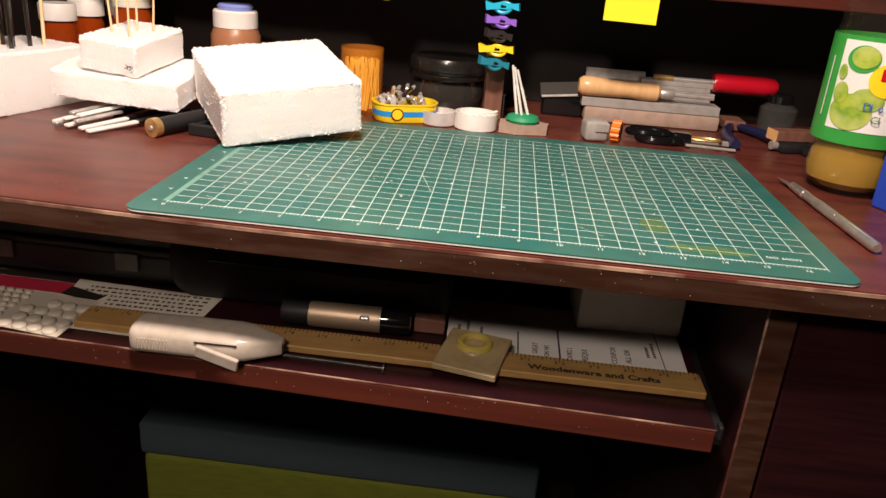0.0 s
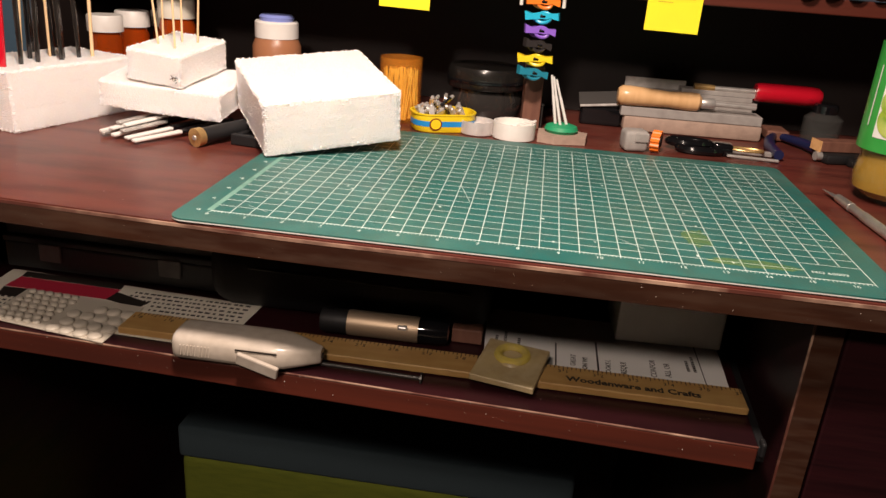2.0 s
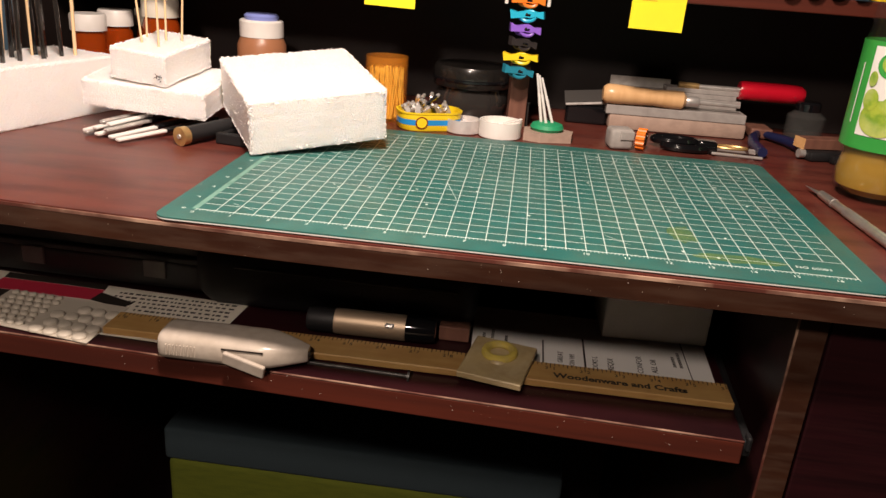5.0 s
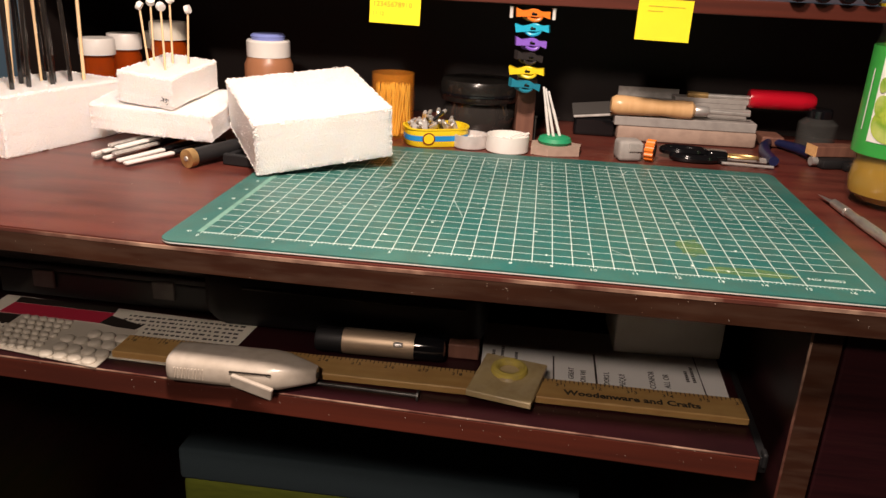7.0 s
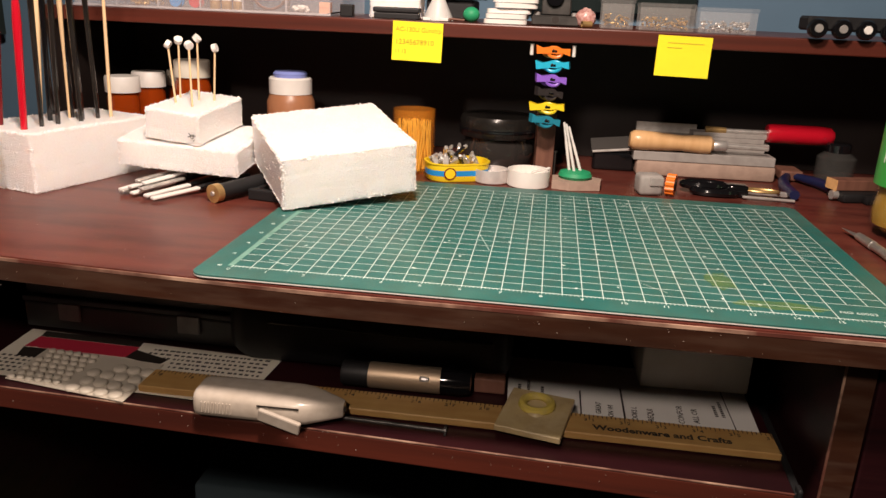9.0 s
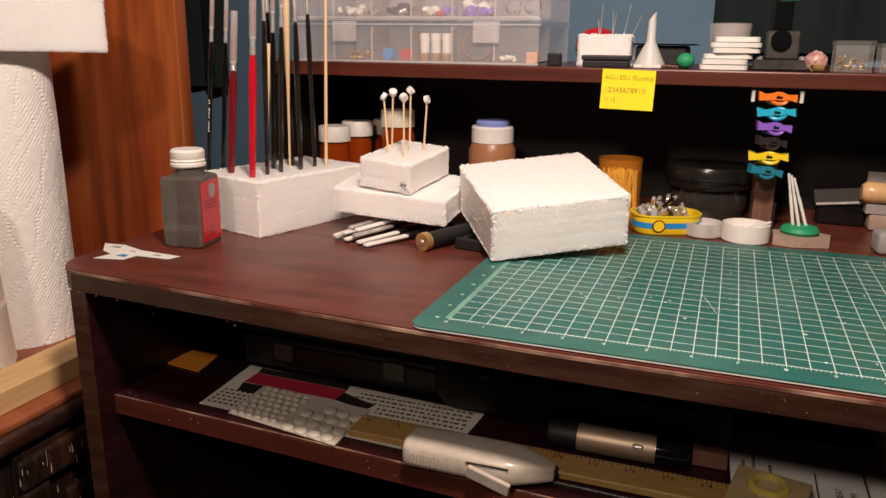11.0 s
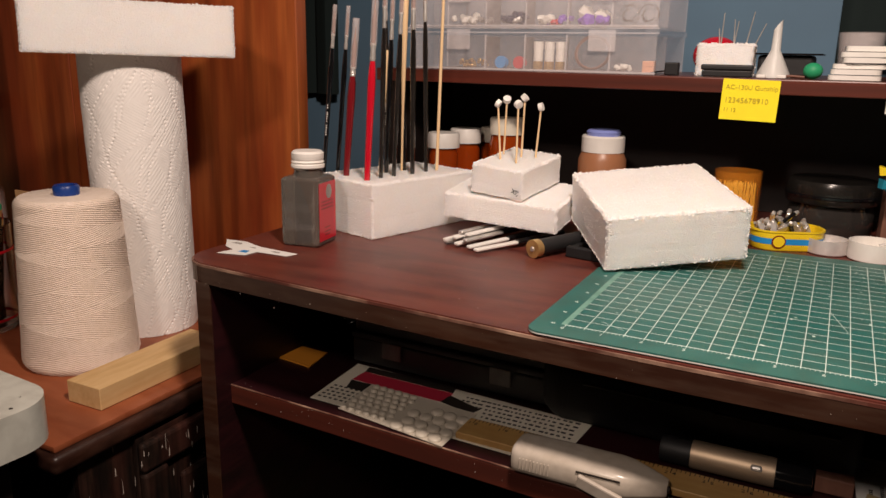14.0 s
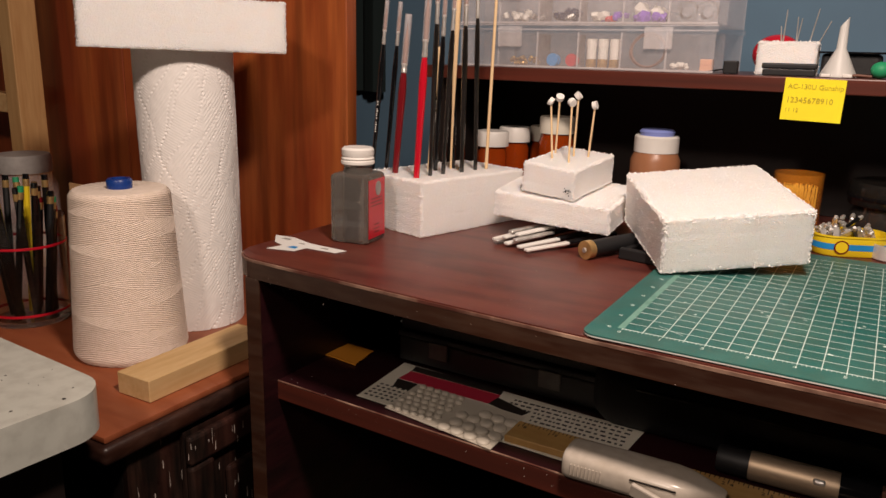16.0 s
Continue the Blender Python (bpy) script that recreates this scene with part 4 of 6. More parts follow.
M_ALU = mat("dull_aluminium", (0.72, 0.68, 0.66), 0.38, 0.35, spots=[((0.50, 0.46, 0.44), 60, 0.5, (1, 1, 1))])
for x, y, r, h, m_, lab in ((0.1455, 0.320, 0.0175, 0.0135, M_ALU, "shallow dull aluminium candle cup"), (0.1835, 0.3145, 0.0215, 0.0165, M_CAP, "white round plastic pot with residue")):
    e = thing("small_pot", pose(x, y, TOP + 0.0004), lab, "pot", "small pots behind the mat")
    part("pot", lathe([(0, 0), (r * 0.95, 0), (r, 0.001), (r, h), (r * 0.93, h), (r * 0.92, h * 0.45), (0, h * 0.45)], 36), m_, e, smooth=True)
    part("residue", lathe([(0, h * 0.46), (r * 0.9, h * 0.46), (r * 0.4, h * 0.62), (0, h * 0.66)], 20), M_CAP, e, "dried white residue", smooth=True)
    for k in range(4):
        sx, sy = r * 0.5 * math.cos(k * 1.9), r * 0.5 * math.sin(k * 1.9)
        moved(part("crumb", box(-0.0016, 0.0016, -0.001, 0.001, -0.0006, 0.0008, 0.0004, 1), (M_PRINT, M_CAP)[k % 2], e), pose(sx, sy, h * 0.62, 10, 20, k * 40))
moved(part("spatula", bevel_all(box(-0.010, 0.010, -0.002, 0.002, -0.0006, 0.0006), 0.0004, 1), M_CAP, e), pose(0.012, -0.006, 0.0175, 0, -14, 20))

e = thing("stone_tile", pose(0.2315, 0.322, TOP + 0.0004, 0, 0, 8), "small tan stone tile with green putty on it", "tile")
bm = outline([(-0.026, -0.012), (-0.010, -0.020), (0.022, -0.015), (0.027, 0.004), (0.006, 0.020), (-0.022, 0.014)], 0, 0.0085)
part("tile", bevel_all(bm, 0.0012, 2), M_TAN, e)
e = thing("putty_stand", pose(0.2305, 0.325, TOP + 0.0089), "blob of green putty holding white sticks upright", "putty")
part("putty", lathe([(0, 0), (0.015, 0), (0.0172, 0.003), (0.0155, 0.0065), (0.009, 0.0085), (0, 0.0085)], 28), M_PUTTY, e, smooth=True)
for bx, by, tx, tz in ((-0.006, -0.002, -0.0155, 0.056), (-0.001, -0.006, -0.0135, 0.055), (0.0055, -0.001, -0.0105, 0.052)):
    st = part("paper_stick", rod((bx, by, 0.005), (tx, by, tz), 0.0013, 0.0012, 10), M_PAPER, e, "white paper swab stick", smooth=True)
    part("lower_sleeve", rod((bx, by, 0.0055), (bx + (tx - bx) * 0.62, by, 0.0055 + (tz - 0.0055) * 0.62), 0.0015, 0.0015, 10), M_CAP, st)

M_GUNPIN = mat("blued_steel", (0.10, 0.095, 0.09), 0.35, 0.8)
e = thing("wooden_stick", pose(0.197, 0.372, TOP + 0.0004, 0, 0, 10), "upright square brown wooden stick", "stick")
part("stick", box(-0.0095, 0.0095, -0.008, 0.008, 0, 0.066, 0.001), M_STICK, e)
for bx in (0.0095, 0.032):
    ob = part("steel_pin", lathe([(0, 0), (0.0010, 0), (0.0010, 0.025), (0.0022, 0.0255), (0.0022, 0.027), (0, 0.027)], 10), M_GUNPIN, smooth=True)
    ob.location = (0.2 + bx, 0.372, TOP)
    tagged(ob, "dark steel pin standing on its point", "pin", "steel pins behind the putty")

# Lid black is lifted and mottled to stand in for its sheen.
M_JARLID = mat("sheen_black_lid", (0.012, 0.011, 0.010), 0.22, spots=[((0.026, 0.023, 0.02), 30, 0.5, (1, 1, 1))], coat=0.3)
e = thing("black_jar", pose(0.1435, 0.425, TOP + 0.0004), "glossy black jar with a wide ribbed lid", "jar")
part("jar_body", lathe([(0, 0), (0.040, 0), (0.0415, 0.003), (0.0415, 0.022), (0.0385, 0.028), (0.0385, 0.032), (0, 0.032)], 48), mat("smoky_glass", (0.030, 0.027, 0.025), 0.10, coat=1.0), e, smooth=True)
part("lid", lathe([(0, 0.0322), (0.0435, 0.0322), (0.0445, 0.034), (0.0445, 0.050), (0.0425, 0.0545), (0.040, 0.0550), (0.039, 0.0535), (0, 0.0535)], 48), M_JARLID, e, "black screw lid", smooth=True)
part("lid_ridge", lathe([(0.0446, 0.038), (0.0455, 0.039), (0.0455, 0.041), (0.0446, 0.042)], 48), M_BLACKP, e, smooth=True)

# chain of spring clamps hanging under the shelf
for i, (mm, dx, col) in enumerate(((M_ORANGE, 0.0, "orange"), (M_TEAL, 0.001, "light blue"), (M_PURPLE, 0.0, "purple"), (M_CLIPBLACK, -0.001, "charcoal"), (M_YELLOW, -0.0015, "yellow"), (M_TEAL2, -0.003, "dark teal"))):
    z = 0.8925 - i * 0.0138
    e = thing("spring_clamp", pose(0.198 + dx, 0.338, z, 0, (2, -3, 4, 8, -2, 9)[i], (8, -10, 12, 26, -6, 24)[i]), "small " + col + " plastic spring clamp in a hanging chain", "clamp", "spring clamps clipped in a chain")
    k = (1.0, 1.0, 0.92, 0.85, 1.05, 0.95)[i]
    wing = [(-17, 5), (-14.5, 4.2), (-10, 2.6), (-4, 3.8), (0, 4.6), (5, 3.8), (10, 2.8), (16.5, 3.4), (17, -3.6), (13, -2.6), (9, -1.4), (5, -2.6), (-1, -2.2), (-6, -2.8), (-10, -3.0), (-16, -3.6)]
    bm = outline([(px * 0.001 * k, pz * 0.001) for px, pz in wing], -0.0042, 0.0042)
    bm.transform(Matrix.Rotation(radians(90), 4, "X"))
    part("body", bevel_all(bm, 0.0007, 2, 30), mm, e, smooth=True)
    loop = part("jaw", ring(bmesh.new(), 0, 0, 0, 0.0072 * k, 0.0046, 0.0018, 24, 8), mm, e, smooth=True)
    moved(loop, pose(0.0016, -0.0020, -0.0012, 90, (6, -8, 5, -12, 6, -10)[i], 0))
    loop = part("jaw", ring(bmesh.new(), 0, 0, 0, 0.0062 * k, 0.0034, 0.0017, 24, 8), mm, e, smooth=True)
    moved(loop, pose(-0.0024, 0.0030, -0.0022, 90, (10, 8, -5, 12, -6, 10)[i], 0))
    part("pivot", rod((0, -0.0046, 0.001), (0, 0.0046, 0.001), 0.0011, 0.0011, 12), M_GUNPIN, e, "metal pivot")
    part("grip_pad", box(-0.0016, 0.0040, -0.0046, 0.0046, -0.0014, 0.0012, 0.0005, 1), M_BLACKP, e)
for s in (-1, 1):
    ob = part("hook", lathe([(0, -0.010), (0.0018, -0.0095), (0.0018, 0), (0.0026, 0.001), (0, 0.0012)], 12), M_CAP, smooth=True)
    ob.location = (0.198 + s * 0.0208, 0.338, 0.8975)
    tagged(ob, "small white plastic hook under the shelf", "hook", "hooks under the shelf")

# ---- tools behind the mat ----
e = thing("file_stack", pose(0.2995, 0.405, TOP + 0.0004, 0, 0, 2), "stack of grey sanding sticks on a tan block", "sanding sticks")
part("tan_block", box(0, 0.150, 0, 0.03, 0.0, 0.0165, 0.003, 2), M_TAN, e, "tan padded block", smooth=True)
part("grey_stick", box(-0.004, 0.148, 0.001, 0.028, 0.0167, 0.0265, 0.0006), M_GREY, e)
for k, (x0, x1, z) in enumerate(((0.004, 0.142, 0.0267), (0.06, 0.146, 0.0320), (0.0, 0.140, 0.0373), (0.062, 0.142, 0.0426))):
    part("grey_stick", box(x0, x1, 0.024, 0.045, z, z + 0.0052, 0.0006), M_GREY, e)
part("steel_rule", box(0.002, 0.07, 0.046, 0.0475, 0.0, 0.053, 0.0003, 1), M_STEEL, e)


def handle_profile(n, r):
    return [(0, 0), (r * 0.7, 0.0008), (r * 0.98, 0.005), (r, n * 0.15), (r * 0.88, n * 0.45), (r * 0.80, n * 0.62), (r * 0.94, n * 0.85), (r * 0.9, n * 0.96), (r * 0.55, n), (0, n)]


e = thing("wood_handled_scraper", pose(0.289, 0.410, 0.7985, 0, 91, 2), "scraper with a varnished birch handle", "hand tool")
part("handle", lathe(handle_profile(0.091, 0.0108), 28), M_BIRCH, e, "glossy pale birch handle", smooth=True)
part("ferrule", lathe([(0.0052, 0.0905), (0.0060, 0.093), (0.0060, 0.103), (0.0045, 0.106), (0, 0.106)], 20), M_STEEL, e, "steel ferrule", smooth=True)
part("tang", rod((0, 0, 0.106), (0, 0, 0.150), 0.0028, 0.0024), M_STEEL, e)
e = thing("chisel_blade", pose(0.250, 0.420, 0.7815, 48, -6, 3), "flat steel chisel blade poking out beside the handle", "blade")
part("blade", bevel_all(box(0, 0.046, 0, 0.016, 0, 0.0016), 0.0004, 1), M_GUNPIN, e, "dark flat blade")
part("ground_bevel", box(0.001, 0.0455, -0.0030, 0.0, 0.0001, 0.0014, 0.0003, 1), M_STEEL, e, "bright ground edge")
ob = tagged(part("black_block", box(0.252, 0.299, 0.42, 0.455, TOP + 0.0003, TOP + 0.021, 0.003), M_BLACKP), "small matt black block under the chisel blade", "block")
e = thing("red_handled_file", pose(0.440, 0.437, 0.8105, 0, 90, 1), "file with a smooth red plastic handle", "file")
part("handle", lathe([(0, 0), (0.0095, 0), (0.0104, 0.003), (0.0106, 0.02), (0.0106, 0.055), (0.0098, 0.066), (0.006, 0.0708), (0, 0.0715)], 28), M_RED, e, "red plastic handle", smooth=True)
part("shaft", rod((0, 0, -0.045), (0, 0, 0.001), 0.0026, 0.0030), M_STEEL, e, smooth=True)
part("brass_collar", rod((0, 0, -0.066), (0, 0, -0.044), 0.0042, 0.0036), M_BRASS, e, smooth=True)

e = thing("joint_connector", pose(0.303, 0.3145, TOP + 0.0003, 0, 0, 12), "grey moulded plastic corner piece", "plastic part")
part("body", box(-0.012, 0.012, -0.011, 0.011, 0, 0.0205, 0.004, 3), M_GREY, e, smooth=True)
part("rib", box(-0.003, 0.011, -0.0125, -0.0100, 0.010, 0.019, 0.001), M_GREY, e)
e = thing("knurled_wheel", pose(0.3245, 0.313, TOP + 0.0112, 0, 90, -18), "orange knurled plastic wheel on edge", "wheel")
bm = bmesh.new()
prof = []
for i in range(48):
    r = 0.0108 if (i // 2) % 2 else 0.0097
    a = 2 * math.pi * i / 48
    prof.append((r * math.cos(a), r * math.sin(a)))
part("rim", outline(prof, -0.0042, 0.0042), M_ORANGE, e)
part("hub", lathe([(0, -0.0046), (0.006, -0.0046), (0.006, 0.0046), (0, 0.0046)], 20), M_PRINT, e, "dark hub")


e = thing("scissors", pose(0.360, 0.331, TOP + 0.0045, 0, 0, -4), "folding scissors with glossy black loops and dull blades", "scissors")
part("loop", ring(bmesh.new(), 0.0, 0.006, 0.004, 0.0205, 0.0085, 0.0042), M_BLACKP, e, smooth=True)
part("loop", ring(bmesh.new(), 0.010, -0.004, 0.0, 0.0205, 0.0075, 0.0042), M_BLACKP, e, smooth=True)
part("boss", box(0.022, 0.042, -0.008, 0.010, -0.004, 0.008, 0.003, 2), M_BLACKP, e, smooth=True)
part("wire_loop", ring(bmesh.new(), 0.056, 0.004, 0.003, 0.016, 0.007, 0.0014), M_BRASS, e, "tarnished wire loop", smooth=True)
part("blade", bevel_all(box(0.036, 0.085, -0.012, -0.008, -0.003, -0.0005), 0.0006, 1), M_STEEL, e)
part("blade", bevel_all(box(0.036, 0.082, 0.008, 0.013, -0.003, 0.002), 0.0006, 1), M_STEEL, e)


M_NAVY = mat("navy_grip", (0.012, 0.016, 0.06), 0.35)
e = thing("pliers", pose(0.470, 0.425, TOP + 0.0065), "small pliers with navy blue grips and a rusty head", "pliers")
part("head", bevel_all(box(-0.012, 0.012, -0.004, 0.030, -0.005, 0.006), 0.002, 2), M_STICK, e, "rusty brown metal head")
part("grip", bent([(-0.004, 0.0, 0), (-0.016, -0.03, 0), (-0.024, -0.065, 0), (-0.024, -0.100, 0)], [0.004, 0.0055, 0.006, 0.005]), M_NAVY, e, "navy dipped grip", smooth=True)
part("grip", bent([(0.004, 0.0, 0), (0.020, -0.03, 0), (0.026, -0.055, 0), (0.022, -0.082, 0)], [0.004, 0.0055, 0.006, 0.005]), M_NAVY, e, "navy dipped grip", smooth=True)
e = thing("black_clamp", pose(0.520, 0.350, TOP + 0.0003, 0, 0, 15), "black metal clamp lying flat", "clamp")
part("jaw", box(-0.030, 0.030, -0.012, 0.012, 0, 0.010, 0.003, 2), M_BLACKM, e, smooth=True)
part("screw", rod((-0.036, 0.0, 0.006), (-0.030, 0, 0.006), 0.0045, 0.0045, 14), M_STEEL, e, smooth=True)
part("arm", box(-0.010, 0.030, -0.020, -0.012, 0, 0.008, 0.002, 2), M_BLACKM, e, smooth=True)
M_ENDG = mat("pale_end_grain", (0.72, 0.42, 0.18), 0.7, spots=[((0.55, 0.28, 0.10), 200, 0.5, (1, 1, 1))])
e = thing("wood_offcut", pose(0.486, 0.348, 0.7708, 0, 0, 14), "short square brown wood offcut with a pale end", "wood")
part("stick", box(0.001, 0.080, -0.009, 0.009, 0, 0.0105, 0.0008), M_STICK, e)
part("end_face", box(0, 0.001, -0.009, 0.009, 0, 0.0105), M_ENDG, e, "pale sawn end")
e = thing("glass_jar", pose(0.514, 0.425, TOP + 0.0003), "small empty glass jar with a dark lid", "jar")
part("jar", lathe([(0, 0), (0.019, 0), (0.0205, 0.003), (0.0205, 0.03), (0.013, 0.036), (0.0115, 0.036), (0.019, 0.029), (0.019, 0.004), (0, 0.003)], 28), M_BGLASS, e, smooth=True)
part("lid", lathe([(0, 0.036), (0.013, 0.036), (0.013, 0.044), (0.011, 0.046), (0, 0.046)], 24), M_BLACKP, e, smooth=True)

# hobby knife
M_KNIFE = mat("brushed_aluminium", (0.74, 0.72, 0.69), 0.28, 0.85, spots=[((0.46, 0.44, 0.42), 90, 0.4, (1, 1, 1))])
e = thing("hobby_knife", look((0.4680, 0.046, TOP + 0.0046), (0.4585, 0.214, TOP + 0.0042)) @ Matrix.Diagonal((0.82, 0.82, 1, 1)), "silver hobby knife with a knurled grip", "knife")
part("blade", outline([(-0.0042, 0), (0.0042, 0), (0.0036, 0.006), (-0.0042, 0.026)], -0.0003, 0.0003), M_KNIFE, e, "pointed steel blade").matrix_local = pose(0, 0, -0.146, -90, 0, 0)
part("collar", rod((0, 0, -0.147), (0, 0, -0.120), 0.0040, 0.0048, 20), M_KNIFE, e, smooth=True)
bm = bmesh.new()
prof = [((0.0047 if i % 2 else 0.0043) * math.cos(i * math.pi / 20), (0.0047 if i % 2 else 0.0043) * math.sin(i * math.pi / 20)) for i in range(40)]
part("knurled_grip", outline(prof, -0.098, -0.062), M_KNIFE, e, "knurled aluminium grip")
part("barrel", rod((0, 0, -0.121), (0, 0, -0.097), 0.0042, 0.0042, 20), M_KNIFE, e, smooth=True)
part("barrel", lathe([(0, -0.0005), (0.0035, 0), (0.0048, -0.003), (0.0048, -0.058), (0.0042, -0.063), (0, -0.063)], 24), M_KNIFE, e, smooth=True)

# drink bottle
e = thing("drink_bottle", pose(0.5095, 0.2125, TOP + 0.0003) @ Matrix.Diagonal((1.05, 1.05, 1.0, 1)), "clear plastic drink bottle half full of tea, green label", "bottle")
BR = 0.0345
bm = lathe([(0, 0.004), (0.012, 0.003), (0.022, 0.0), (0.029, 0.002), (0.0335, 0.010), (BR, 0.022), (0.0328, 0.032), (0.0318, 0.038), (BR, 0.045), (BR, 0.131), (0.0325, 0.140), (0.0335, 0.148), (0.030, 0.165), (0.020, 0.19), (0.0135, 0.205), (0.0135, 0.215)], 48)
for v in bm.verts:
    a = math.atan2(v.co.y, v.co.x)
    if v.co.z < 0.02:
        v.co.z += 0.003 * max(0, math.cos(a * 5)) * (1 - v.co.z / 0.02)
part("bottle_body", bm, M_PET, e, smooth=True)
part("tea", lathe([(0, 0.006), (0.024, 0.005), (0.031, 0.011), (0.0325, 0.022), (0.0310, 0.032), (0.0300, 0.038), (0.0325, 0.046), (0.0325, 0.112), (0, 0.112)], 40), M_TEA, e, "amber iced tea", smooth=True)
part("cap", lathe([(0, 0.228), (0.0145, 0.228), (0.0152, 0.226), (0.0152, 0.212), (0.0138, 0.212)], 32), M_CAP, e, smooth=True)
lab = part("wrap_label", lathe([(BR + 0.0006, 0.0445), (BR + 0.0004, 0.1295)], 64), M_LABELG, e, "green wrap label with lime print", smooth=True)


def wrap(name, a0, a1, z0, z1, r, material, parent, label="", n=10):
    """A patch of label on the bottle between two angles."""
    bm = bmesh.new()
    cols = [[bm.verts.new((r * math.cos(radians(a)), r * math.sin(radians(a)), z)) for z in (z0, z1)] for a in [a0 + (a1 - a0) * i / n for i in range(n + 1)]]
    for p, q in zip(cols, cols[1:]):
        bm.faces.new((p[0], q[0], q[1], p[1]))
    return part(name, bm, material, parent, label, smooth=True)


wrap("white_field", 203, 300, 0.056, 0.126, BR + 0.0012, M_PAPER, lab, "white printed field")
wrap("barcode_strip", 189, 191, 0.064, 0.112, BR + 0.0012, M_PAPER, lab)


def disc_on(a, z, rx, rz, r, material, name, label=""):
    bm = bmesh.new()
    rings = []
    for s in (0.02, 0.35, 0.7, 1.0):
        vs = []
        for i in range(24):
            t = 2 * math.pi * i / 24
            aa = radians(a) + s * rx * math.cos(t) / r
            vs.append(bm.verts.new((r * math.cos(aa), r * math.sin(aa), z + s * rz * math.sin(t))))
        rings.append(vs)
    bm.faces.new(rings[0])
    for p, q in zip(rings, rings[1:]):
        for i in range(24):
            bm.faces.new((p[i], q[i], q[(i + 1) % 24], p[(i + 1) % 24]))
    return part(name, bm, material, lab, label)


disc_on(231, 0.1125, 0.0120, 0.0105, BR + 0.0018, M_LABELG, "lime_rind", "green lime rind")
disc_on(233, 0.1140, 0.0100, 0.0085, BR + 0.0024, M_LIME, "lime_slice", "cut lime slice")
disc_on(230, 0.0710, 0.0160, 0.0145, BR + 0.0018, M_LIME, "fruit_print", "printed limes and leaves")
disc_on(214, 0.0850, 0.0060, 0.0085, BR + 0.0021, M_LIME, "leaf_print", "printed limes and leaves")
disc_on(211, 0.1010, 0.0035, 0.0060, BR + 0.0021, M_LIME, "leaf_print", "printed limes and leaves")
disc_on(246, 0.0820, 0.0120, 0.0090, BR + 0.0021, M_LIME, "leaf_print", "printed limes and leaves")
disc_on(262, 0.098, 0.013, 0.013, BR + 0.0026, M_YELLOW, "sun_shape", "yellow printed disc")
wrap("brand_block", 254, 290, 0.098, 0.107, BR + 0.0032, M_RED, lab, "red brand block")
M_NAVYINK = mat("navy_print", (0.03, 0.12, 0.42), 0.4)
for tx, z, size, a, mm in (("Diet", 0.0745, 0.0085, 243, M_NAVYINK), ("CIT", 0.0650, 0.0080, 254, M_LETTER)):
    for i, ch in enumerate(tx):
        aa = a + i * 8.0
        r = BR + 0.0034
        writing("letter", ch, size, Matrix.Translation((r * math.cos(radians(aa)), r * math.sin(radians(aa)), z)) @ pose(0, 0, 0, 90, 0, aa + 90), mm, lab)

e = thing("blue_carton", pose(0.532, 0.126, TOP + 0.0003, 0, 0, 24), "glossy blue carton with yellow and purple print", "carton")
part("carton", box(0, 0.075, 0, 0.045, 0, 0.068, 0.002), M_BLUEB, e)
moved(part("yellow_print", lathe([(0, 0), (0.016, 0), (0.016, 0.0003), (0, 0.0003)], 24), M_YELLOW, e), pose(0.026, -0.0001, 0.046, 90, 0, 0))
part("purple_print", box(0.012, 0.05, -0.0004, -0.0001, 0.010, 0.028), M_PURPLE, e)

# ---- notes on the shelf edge ----
for x, z, rot, lines in ((0.0625, 0.8955, -1.2, 1), (0.3225, 0.8935, -1.0, 0)):
    e = thing("sticky_note", pose(x, 0.3302, z, 0, -rot, 0), "yellow sticky note with faded handwriting on the shelf edge" if lines else "blank-looking yellow sticky note on the shelf edge", "note", "sticky notes on the shelf edge")
    bm = bmesh.new()
    cols = []
    for i in range(9):
        t = i / 8
        zz = 0.0190 - 0.038 * t
        yy = -0.0004 - 0.0035 * max(0, t - 0.35) ** 1.5
        cols.append([bm.verts.new((s * 0.0254, yy + o, zz)) for s in (-1, 1) for o in (0, 0.0002)])
    for a, b in zip(cols, cols[1:]):
        bm.faces.new((a[0], a[2], b[2], b[0]))
        bm.faces.new((a[3], a[1], b[1], b[3]))
    part("paper", bm, M_NOTE, e, smooth=True)
    if lines:
        for tx, z0, s, mm in (("AC-130U Gunship", 0.0095, 0.0062, M_INK), ("12345678910", -0.0030, 0.0072, M_INK), ("11 12", -0.0115, 0.0052, M_INK)):
            t = (0.0190 - z0) / 0.038
            yy = -0.0009 - 0.0035 * max(0, t - 0.35) ** 1.5
            writing("handwriting", tx, s, pose(-0.0225, yy, z0, 90, 0, 0), mm, e)
    else:
        for z0, w in ((0.012, 0.034), (0.0075, 0.014)):
            part("faded_writing", box(-0.016, -0.016 + w, -0.0008, -0.0006, z0, z0 + 0.0008), M_FADED, e)

# ---- things on the hutch shelf ----
SH = TOP + 0.1557


